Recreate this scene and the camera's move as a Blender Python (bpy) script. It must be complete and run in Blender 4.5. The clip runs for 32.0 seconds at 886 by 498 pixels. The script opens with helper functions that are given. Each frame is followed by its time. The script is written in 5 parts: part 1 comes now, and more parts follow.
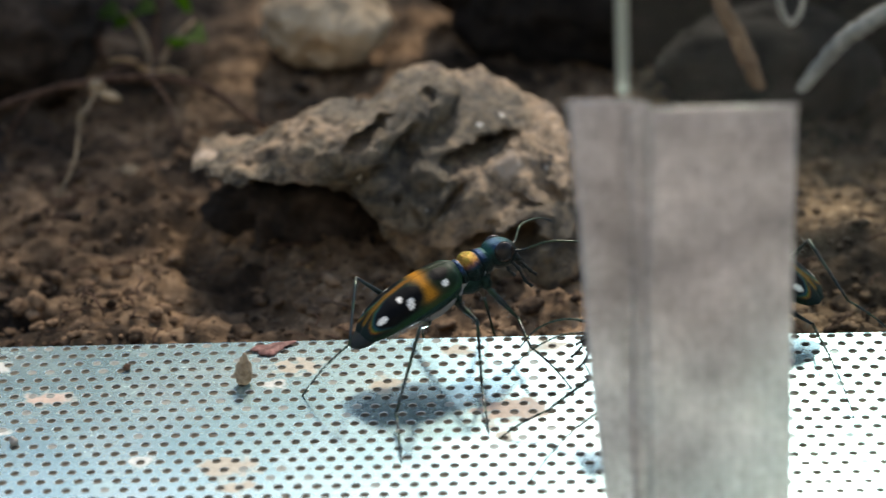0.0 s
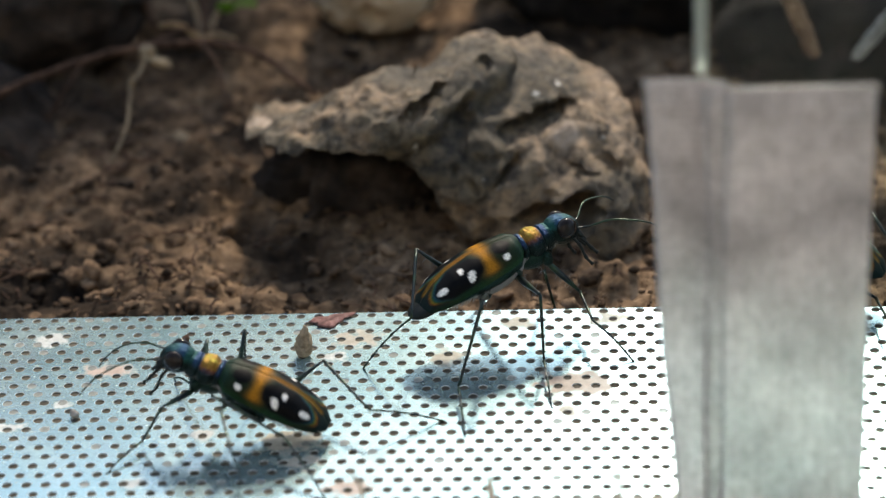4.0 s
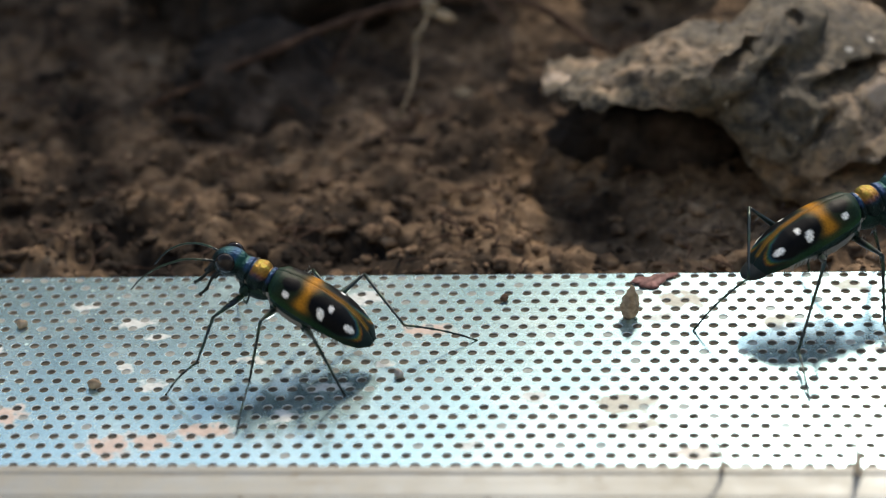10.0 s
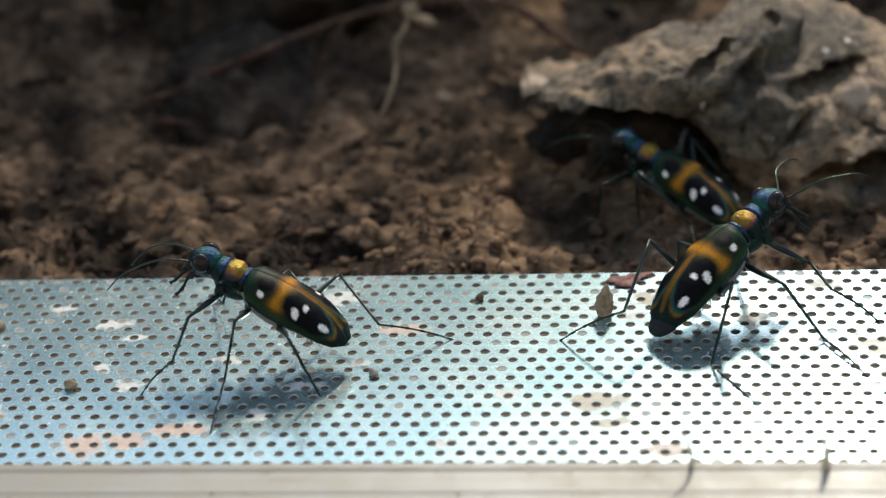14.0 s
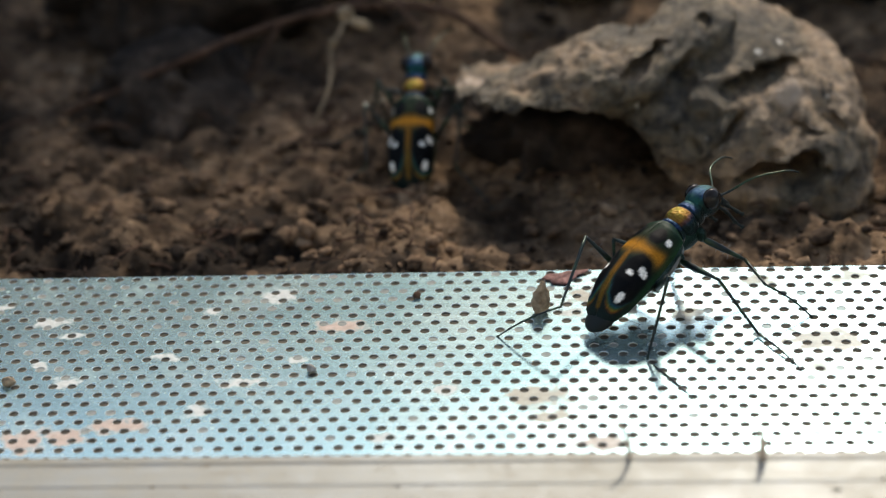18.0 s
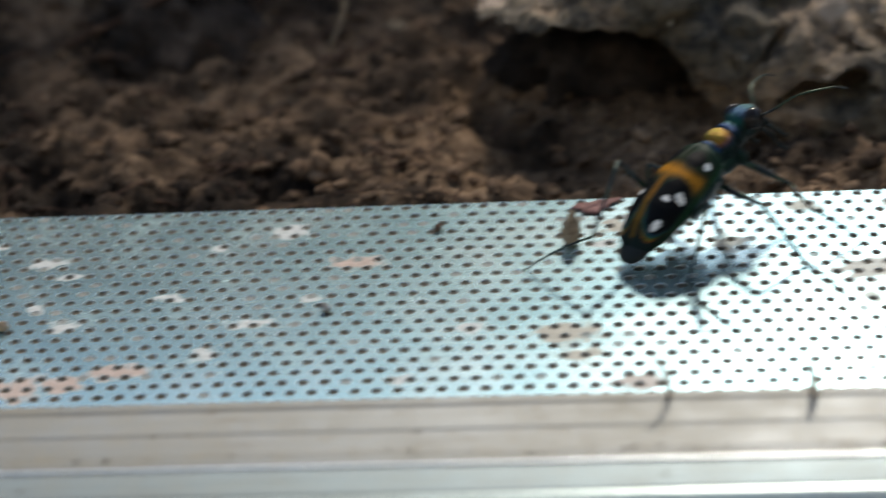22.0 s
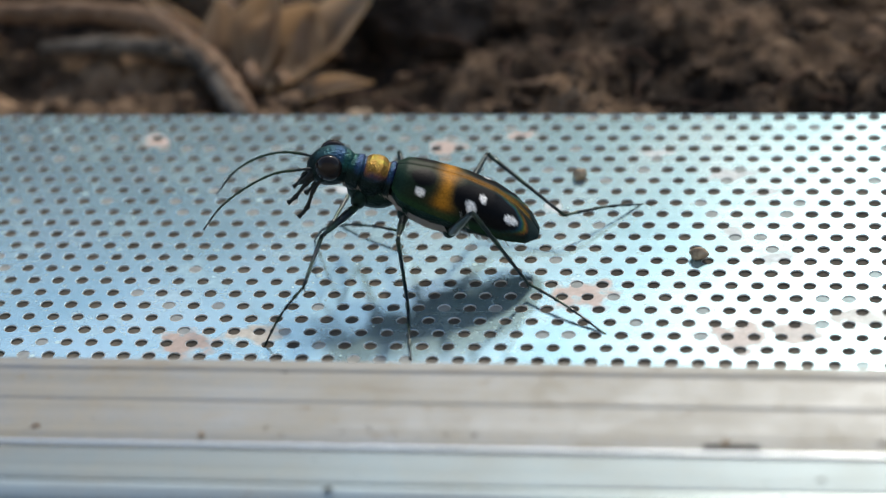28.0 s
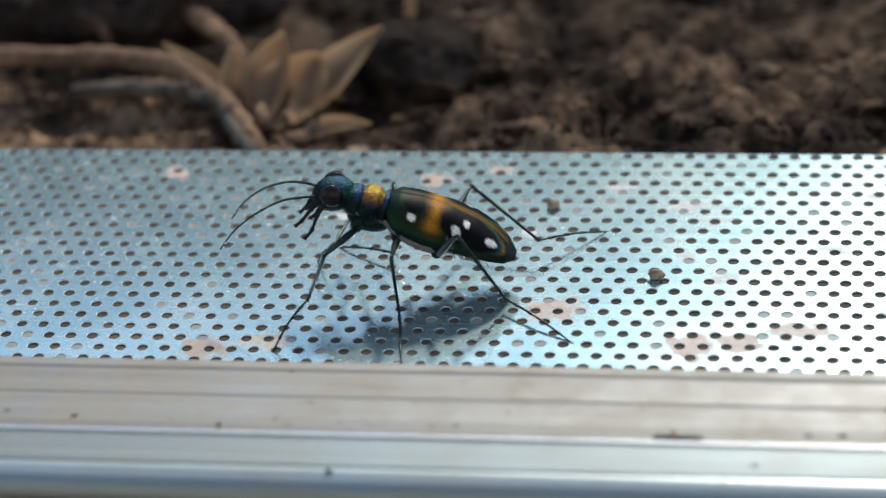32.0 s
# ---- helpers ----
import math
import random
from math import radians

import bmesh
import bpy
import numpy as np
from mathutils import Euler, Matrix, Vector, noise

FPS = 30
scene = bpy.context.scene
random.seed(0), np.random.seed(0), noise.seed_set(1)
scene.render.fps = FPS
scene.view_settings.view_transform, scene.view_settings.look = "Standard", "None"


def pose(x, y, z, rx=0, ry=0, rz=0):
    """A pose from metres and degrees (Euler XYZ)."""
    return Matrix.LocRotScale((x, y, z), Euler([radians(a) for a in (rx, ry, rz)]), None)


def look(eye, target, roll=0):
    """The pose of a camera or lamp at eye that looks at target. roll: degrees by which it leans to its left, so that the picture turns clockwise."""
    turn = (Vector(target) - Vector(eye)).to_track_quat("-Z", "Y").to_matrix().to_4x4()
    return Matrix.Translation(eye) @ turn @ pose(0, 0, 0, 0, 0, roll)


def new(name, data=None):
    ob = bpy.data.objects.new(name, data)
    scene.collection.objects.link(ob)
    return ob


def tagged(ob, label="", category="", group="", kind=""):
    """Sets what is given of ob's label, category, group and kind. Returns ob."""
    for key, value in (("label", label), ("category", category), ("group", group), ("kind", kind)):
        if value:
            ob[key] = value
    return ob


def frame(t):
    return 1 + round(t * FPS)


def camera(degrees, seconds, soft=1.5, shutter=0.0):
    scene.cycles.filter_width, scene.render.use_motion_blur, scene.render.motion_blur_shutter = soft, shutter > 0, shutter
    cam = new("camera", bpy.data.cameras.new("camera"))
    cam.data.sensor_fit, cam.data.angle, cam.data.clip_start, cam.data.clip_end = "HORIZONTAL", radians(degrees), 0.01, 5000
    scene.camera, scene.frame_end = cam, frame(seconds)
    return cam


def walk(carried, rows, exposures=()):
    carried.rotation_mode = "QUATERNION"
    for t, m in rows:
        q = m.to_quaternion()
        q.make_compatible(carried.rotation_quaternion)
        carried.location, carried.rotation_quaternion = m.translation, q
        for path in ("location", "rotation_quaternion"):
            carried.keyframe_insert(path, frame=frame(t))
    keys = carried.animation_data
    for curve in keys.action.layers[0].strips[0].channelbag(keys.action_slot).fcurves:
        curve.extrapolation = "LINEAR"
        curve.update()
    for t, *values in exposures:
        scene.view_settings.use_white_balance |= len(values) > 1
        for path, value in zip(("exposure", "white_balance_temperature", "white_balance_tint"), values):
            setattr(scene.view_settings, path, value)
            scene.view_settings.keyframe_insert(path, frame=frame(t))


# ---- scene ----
cam = camera(19.646, 32.0, soft=1.2, shutter=0.4)
PATH = [
    (0.0, look((0.09376, -0.24912, 0.14291), (0.07742, -0.00184, 0.01258), -3.10)),
    (0.5, look((0.09218, -0.24907, 0.14655), (0.08216, -0.00358, 0.01225), -2.11)),
    (1.0, look((0.08975, -0.24970, 0.14656), (0.07884, -0.00474, 0.01137), -2.05)),
    (1.5, look((0.08609, -0.25048, 0.14600), (0.07444, -0.00518, 0.01149), -2.02)),
    (2.0, look((0.08929, -0.24931, 0.14570), (0.07620, -0.00447, 0.01050), -2.29)),
    (2.5, look((0.09018, -0.24851, 0.14530), (0.07337, -0.00429, 0.00937), -2.63)),
    (3.0, look((0.08823, -0.24722, 0.14593), (0.06992, -0.00318, 0.00988), -2.49)),
    (3.5, look((0.08848, -0.24746, 0.14568), (0.06992, -0.00329, 0.00990), -3.00)),
    (5.5, look((0.07796, -0.24244, 0.14277), (0.06940, 0.00278, 0.00787), -1.66)),
    (6.0, look((0.07005, -0.24358, 0.14435), (0.06850, 0.00143, 0.00883), -0.62)),
    (6.5, look((0.07228, -0.24059, 0.14336), (0.05741, 0.00270, 0.00556), -1.62)),
    (7.0, look((0.07562, -0.23833, 0.14129), (0.05576, 0.00483, 0.00388), -2.64)),
    (7.5, look((0.06614, -0.23849, 0.13998), (0.03973, 0.00544, 0.00506), -3.67)),
    (8.0, look((0.06408, -0.23677, 0.13923), (0.03397, 0.00539, 0.00194), -4.26)),
    (8.5, look((0.06678, -0.23404, 0.13759), (0.03340, 0.00720, -0.00057), -4.90)),
    (9.0, look((0.06473, -0.23593, 0.13845), (0.03252, 0.00547, 0.00029), -4.62)),
    (9.5, look((0.06343, -0.23962, 0.13986), (0.03379, 0.00261, 0.00259), -3.85)),
    (10.0, look((0.06421, -0.24097, 0.13989), (0.03462, 0.00138, 0.00280), -3.91)),
    (10.5, look((0.06470, -0.23959, 0.13915), (0.03449, 0.00268, 0.00207), -4.07)),
    (11.0, look((0.06268, -0.23811, 0.13863), (0.03189, 0.00416, 0.00168), -4.14)),
    (11.5, look((0.06132, -0.24107, 0.13883), (0.02966, 0.00121, 0.00210), -4.05)),
    (12.0, look((0.06103, -0.24301, 0.13766), (0.02721, -0.00038, 0.00205), -4.45)),
    (12.5, look((0.06096, -0.24339, 0.13852), (0.02581, -0.00089, 0.00303), -4.48)),
    (13.0, look((0.06332, -0.24311, 0.13954), (0.03015, -0.00059, 0.00360), -4.26)),
    (13.5, look((0.06804, -0.24199, 0.13909), (0.03462, 0.00054, 0.00320), -4.48)),
    (14.0, look((0.06793, -0.24254, 0.13868), (0.03736, 0.00061, 0.00324), -4.23)),
    (14.5, look((0.06753, -0.24123, 0.13814), (0.03774, 0.00202, 0.00270), -4.04)),
    (15.0, look((0.06849, -0.24141, 0.13821), (0.04115, 0.00210, 0.00273), -3.93)),
    (15.5, look((0.06971, -0.24341, 0.13800), (0.04234, 0.00034, 0.00296), -3.88)),
    (17.5, look((0.06788, -0.24386, 0.13716), (0.04494, 0.00068, 0.00271), -3.46)),
    (18.0, look((0.06701, -0.24527, 0.13689), (0.04436, -0.00021, 0.00333), -3.46)),
    (18.5, look((0.06730, -0.24499, 0.13742), (0.04511, 0.00036, 0.00434), -3.53)),
    (19.0, look((0.07550, -0.24249, 0.13733), (0.05171, 0.00286, 0.00452), -4.25)),
    (19.5, look((0.07841, -0.24009, 0.13607), (0.05755, 0.00587, 0.00390), -4.33)),
    (20.0, look((0.07988, -0.23864, 0.13426), (0.06036, 0.00757, 0.00234), -4.17)),
    (20.5, look((0.07933, -0.23646, 0.13413), (0.06162, 0.00950, 0.00150), -3.86)),
    (21.0, look((0.07897, -0.23622, 0.13341), (0.06182, 0.00969, 0.00062), -3.82)),
    (21.5, look((0.07293, -0.23266, 0.12832), (0.05532, 0.01295, -0.00497), -3.73)),
    (22.0, look((0.06643, -0.23023, 0.12580), (0.04012, 0.01214, -0.01192), -4.86)),
    (22.5, look((0.05333, -0.23186, 0.12457), (0.01084, 0.00832, -0.01295), -5.99)),
    (23.0, look((0.04514, -0.23507, 0.12453), (-0.00621, 0.00340, -0.01292), -6.80)),
    (23.5, look((0.03863, -0.22987, 0.12584), (-0.01608, 0.00734, -0.01250), -7.16)),
    (24.0, look((0.03131, -0.22238, 0.12313), (-0.02211, 0.01455, -0.01618), -7.09)),
    (24.5, look((0.02289, -0.21644, 0.11960), (-0.02943, 0.02139, -0.01861), -6.47)),
    (26.5, look((0.01262, -0.19938, 0.11539), (-0.03468, 0.03535, -0.02975), -5.52)),
    (27.0, look((0.01305, -0.19619, 0.11360), (-0.03326, 0.03737, -0.03373), -5.52)),
    (27.5, look((0.01191, -0.19250, 0.11100), (-0.03306, 0.04044, -0.03772), -5.48)),
    (28.0, look((0.01204, -0.19150, 0.11028), (-0.03194, 0.04067, -0.03993), -5.45)),
    (28.5, look((0.01383, -0.19222, 0.11107), (-0.02912, 0.03919, -0.04060), -5.31)),
    (29.0, look((0.01413, -0.19420, 0.11297), (-0.02788, 0.03706, -0.03919), -5.17)),
    (29.5, look((0.01218, -0.19756, 0.11494), (-0.02931, 0.03396, -0.03697), -4.98)),
    (30.0, look((0.01229, -0.20171, 0.11658), (-0.03029, 0.03085, -0.03344), -4.96)),
    (30.5, look((0.01543, -0.20496, 0.11761), (-0.02755, 0.02839, -0.03105), -5.18)),
    (31.0, look((0.01633, -0.20904, 0.12036), (-0.02585, 0.02458, -0.02811), -4.97)),
    (31.5, look((0.01951, -0.21188, 0.12223), (-0.02447, 0.02184, -0.02555), -5.05)),
    (32.0, look((0.01691, -0.21545, 0.12231), (-0.02656, 0.01983, -0.02312), -4.75)),
]
walk(cam, PATH, exposures=[(0.0, 1.26, 7700, 10.0), (3.0, 1.28, 7700, 10.0), (6.0, 1.10, 7700, 10.0), (10.0, 1.10, 7700, 10.0), (15.0, 1.16, 7700, 10.0), (18.0, 1.04, 7700, 10.0), (19.5, 1.18, 7700, 10.0), (21.2, 1.22, 7700, 10.0), (22.0, 0.65, 7300, 10.0), (23.0, 0.91, 7300, 10.0), (24.0, 1.13, 7050, 10.0), (28.0, 0.97, 7050, 10.0), (32.0, 0.97, 7050, 10.0)])
cam.data.dof.use_dof = True
cam.data.dof.focus_distance = 0.248
cam.data.dof.aperture_fstop = 21.0

# ---- light ----
SUN_DIR = Vector((0.14, 1.15, 1.0)).normalized()
world = bpy.data.worlds.new("sky")
world.use_nodes = True
scene.world = world
wn = world.node_tree.nodes
sky = wn.new("ShaderNodeTexSky")
sky.sky_type = "NISHITA"
sky.sun_disc = False
sky.dust_density = 0.6
sky.sun_elevation = math.asin(SUN_DIR.z)
sky.sun_rotation = math.atan2(SUN_DIR.x, SUN_DIR.y)
world.node_tree.links.new(sky.outputs[0], wn["Background"].inputs[0])
wn["Background"].inputs[1].default_value = 0.15
sun = new("sun", bpy.data.lights.new("sun", "SUN"))
sun.data.energy = 2.0
sun.data.angle = radians(5.0)
sun.data.color = (1.0, 0.96, 0.91)
sun.matrix_world = look(SUN_DIR * 2, (0, 0, 0))

MM = 0.001


# ---- materials ----
def material(name, color=(0.5, 0.5, 0.5), rough=0.6, metal=0.0):
    m = bpy.data.materials.new(name)
    m.use_nodes = True
    b = m.node_tree.nodes["Principled BSDF"]
    b.inputs["Base Color"].default_value = (*color, 1)
    b.inputs["Roughness"].default_value = rough
    b.inputs["Metallic"].default_value = metal
    return m


def add(m, kind, **values):
    n = m.node_tree.nodes.new(kind)
    for k, v in values.items():
        n.inputs[k.replace("_", " ")].default_value = v
    return n


def link(m, a, b):
    m.node_tree.links.new(a, b)


def bsdf(m):
    return m.node_tree.nodes["Principled BSDF"]


def noise_node(m, scale, detail=6.0, rough=0.6, coord="Object"):
    tc = m.node_tree.nodes.new("ShaderNodeTexCoord")
    n = add(m, "ShaderNodeTexNoise", Scale=scale, Detail=detail, Roughness=rough)
    link(m, tc.outputs[coord], n.inputs["Vector"])
    return n


def ramp(m, source, stops):
    r = m.node_tree.nodes.new("ShaderNodeValToRGB")
    e = r.color_ramp.elements
    while len(e) < len(stops):
        e.new(0.5)
    for el, (p, c) in zip(e, stops):
        el.position, el.color = p, (*c, 1)
    link(m, source, r.inputs[0])
    return r


def bump(m, source, distance, strength=1.0):
    b = add(m, "ShaderNodeBump", Strength=strength, Distance=distance)
    link(m, source, b.inputs["Height"])
    link(m, b.outputs[0], bsdf(m).inputs["Normal"])
    return b


def mixc(m, fac, a, b, blend="MIX"):
    x = m.node_tree.nodes.new("ShaderNodeMix")
    x.data_type = "RGBA"
    x.blend_type = blend
    for s, v in ((x.inputs[0], fac), (x.inputs[6], a), (x.inputs[7], b)):
        if isinstance(v, (int, float)):
            s.default_value = v
        elif isinstance(v, tuple):
            s.default_value = (*v, 1)
        else:
            link(m, v, s)
    return x.outputs[2]


def earth(name, dark, mid, light, scale=400.0, bump_d=0.0006, rough=0.95, spec=0.15, patch=0.0):
    m = material(name, mid, rough)
    bsdf(m).inputs["Specular IOR Level"].default_value = spec
    a = noise_node(m, scale, 8.0, 0.65)
    b = noise_node(m, scale * 0.18, 4.0, 0.6)
    ra = ramp(m, a.outputs[0], [(0.33, dark), (0.52, mid), (0.72, light)])
    rb = ramp(m, b.outputs[0], [(0.35, (0.45, 0.45, 0.46)), (0.65, (1.0, 1.0, 1.0))])
    col = mixc(m, 1.0, ra.outputs[0], rb.outputs[0], "MULTIPLY")
    # broad random patches: uneven soil tone together with shadow mottling in the colour
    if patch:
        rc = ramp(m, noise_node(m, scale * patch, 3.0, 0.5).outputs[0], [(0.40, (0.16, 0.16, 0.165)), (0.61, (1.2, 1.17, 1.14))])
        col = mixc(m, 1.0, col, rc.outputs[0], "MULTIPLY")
    link(m, col, bsdf(m).inputs["Base Color"])
    bump(m, a.outputs[0], bump_d, 0.9)
    return m


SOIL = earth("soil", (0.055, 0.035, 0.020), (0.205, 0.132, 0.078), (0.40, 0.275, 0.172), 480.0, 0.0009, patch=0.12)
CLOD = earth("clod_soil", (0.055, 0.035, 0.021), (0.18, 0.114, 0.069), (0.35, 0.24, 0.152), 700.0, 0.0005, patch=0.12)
MUD = earth("dry_mud", (0.28, 0.20, 0.125), (0.46, 0.34, 0.225), (0.60, 0.47, 0.33), 1500.0, 0.0003)
# dark tone, also for rocks that stand in for shaded gaps
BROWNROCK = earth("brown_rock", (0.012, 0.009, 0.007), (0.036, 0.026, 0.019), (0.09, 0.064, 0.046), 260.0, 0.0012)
# near-black tone that carries the shade of the rear right corner
SHADEROCK = earth("dark_rock", (0.008, 0.007, 0.006), (0.022, 0.018, 0.015), (0.05, 0.04, 0.032), 300.0, 0.001)
TANROCK = earth("tan_rock", (0.30, 0.22, 0.14), (0.46, 0.35, 0.23), (0.58, 0.46, 0.32), 160.0, 0.0008)
TWIG = earth("dry_twig", (0.04, 0.022, 0.014), (0.10, 0.056, 0.036), (0.19, 0.115, 0.074), 900.0, 0.0002)
GREYTWIG = earth("grey_twig", (0.05, 0.042, 0.033), (0.12, 0.10, 0.078), (0.20, 0.17, 0.135), 900.0, 0.0002)
PALETWIG = earth("pale_twig", (0.22, 0.20, 0.18), (0.40, 0.37, 0.33), (0.52, 0.49, 0.45), 900.0, 0.0002)
REED = earth("dry_reed", (0.13, 0.078, 0.046), (0.25, 0.155, 0.095), (0.36, 0.24, 0.155), 700.0, 0.0003)
RUSTTWIG = earth("rusty_twig", (0.16, 0.09, 0.055), (0.28, 0.17, 0.105), (0.38, 0.25, 0.17), 900.0, 0.0002)
DRYLEAF = earth("dry_leaf", (0.36, 0.27, 0.17), (0.60, 0.47, 0.32), (0.72, 0.60, 0.44), 320.0, 0.0002, 0.7)
LEAF = earth("green_leaf", (0.05, 0.09, 0.015), (0.10, 0.17, 0.03), (0.17, 0.25, 0.06), 500.0, 0.0002, 0.6, 0.2)
STALK = earth("pale_stalk", (0.50, 0.45, 0.38), (0.68, 0.62, 0.54), (0.78, 0.73, 0.66), 900.0, 0.0002, 0.7)
for leafy, through_color in ((DRYLEAF, (0.74, 0.57, 0.38, 1)), (LEAF, (0.20, 0.36, 0.05, 1)), (STALK, (0.7, 0.64, 0.56, 1))):
    glow = add(leafy, "ShaderNodeBsdfTranslucent")
    glow.inputs[0].default_value = through_color
    both = leafy.node_tree.nodes.new("ShaderNodeMixShader")
    both.inputs[0].default_value = 0.65
    link(leafy, bsdf(leafy).outputs[0], both.inputs[1])
    link(leafy, glow.outputs[0], both.inputs[2])
    link(leafy, both.outputs[0], leafy.node_tree.nodes["Material Output"].inputs[0])
BUD = earth("pale_bud", (0.20, 0.135, 0.075), (0.36, 0.26, 0.155), (0.48, 0.37, 0.24), 1200.0, 0.0002, 0.7)
FLAKE = earth("red_flake", (0.12, 0.05, 0.045), (0.24, 0.115, 0.10), (0.40, 0.23, 0.20), 1600.0, 0.0002, 0.7)
# pale tone of the added surfaces that throw light back on the fronts
BOUNCE = earth("bounce_paint", (0.40, 0.37, 0.335), (0.47, 0.435, 0.395), (0.52, 0.485, 0.44), 8.0, 0.0002)
TRAY = earth("dusty_tray", (0.06, 0.052, 0.04), (0.105, 0.092, 0.07), (0.17, 0.145, 0.11), 300.0, 0.0002)
WALL = earth("back_wall", (0.010, 0.009, 0.008), (0.022, 0.019, 0.016), (0.04, 0.034, 0.028), 60.0, 0.001)


def rock_material():
    m = material("lava_rock", (0.2, 0.17, 0.14), 0.6)
    bsdf(m).inputs["Specular IOR Level"].default_value = 0.35
    big = noise_node(m, 70.0, 5.0, 0.6)
    fine = noise_node(m, 520.0, 8.0, 0.7)
    c1 = ramp(m, big.outputs[0], [(0.36, (0.068, 0.052, 0.032)), (0.47, (0.132, 0.100, 0.062)), (0.56, (0.245, 0.165, 0.098)), (0.66, (0.38, 0.265, 0.17))])
    c2 = ramp(m, fine.outputs[0], [(0.38, (0.20, 0.19, 0.18)), (0.51, (0.85, 0.85, 0.85)), (0.64, (1.5, 1.45, 1.38))])
    col = mixc(m, 1.0, c1.outputs[0], c2.outputs[0], "MULTIPLY")
    tc = m.node_tree.nodes.new("ShaderNodeTexCoord")
    warp = mixc(m, 0.006, tc.outputs["Object"], noise_node(m, 300.0, 3.0, 0.6).outputs["Color"], "ADD")
    for scale, a, b, tone, pick in ((110.0, 0.18, 0.34, (0.42, 0.32, 0.24), 0.68), (300.0, 0.10, 0.22, (0.62, 0.57, 0.50), 0.80), (210.0, 0.14, 0.30, (0.022, 0.018, 0.015), 0.76)):
        v = add(m, "ShaderNodeTexVoronoi", Scale=scale)
        link(m, warp, v.inputs["Vector"])
        spot = ramp(m, v.outputs["Distance"], [(a, (1, 1, 1)), (b, (0, 0, 0))])
        sel = ramp(m, v.outputs["Color"], [(pick, (0, 0, 0)), (pick + 0.05, (1, 1, 1))])
        fac = mixc(m, 1.0, spot.outputs[0], sel.outputs[0], "MULTIPLY")
        col = mixc(m, fac, col, tone)
    link(m, col, bsdf(m).inputs["Base Color"])
    bump(m, fine.outputs[0], 0.0011, 1.0)
    return m


def streaks(m, angle, sx, sy, low, high):
    """Thin scratches in one direction, as a mask."""
    tc = m.node_tree.nodes.new("ShaderNodeTexCoord")
    st = m.node_tree.nodes.new("ShaderNodeMapping")
    st.vector_type = "TEXTURE"
    st.inputs["Rotation"].default_value = (0, 0, radians(angle))
    st.inputs["Scale"].default_value = (1 / sx, 1 / sy, 1)
    link(m, tc.outputs["Object"], st.inputs[0])
    n = add(m, "ShaderNodeTexNoise", Scale=1.0, Detail=3.0, Roughness=0.6)
    link(m, st.outputs[0], n.inputs["Vector"])
    return ramp(m, n.outputs[0], [(low, (0, 0, 0)), (high, (1, 1, 1))]).outputs[0]


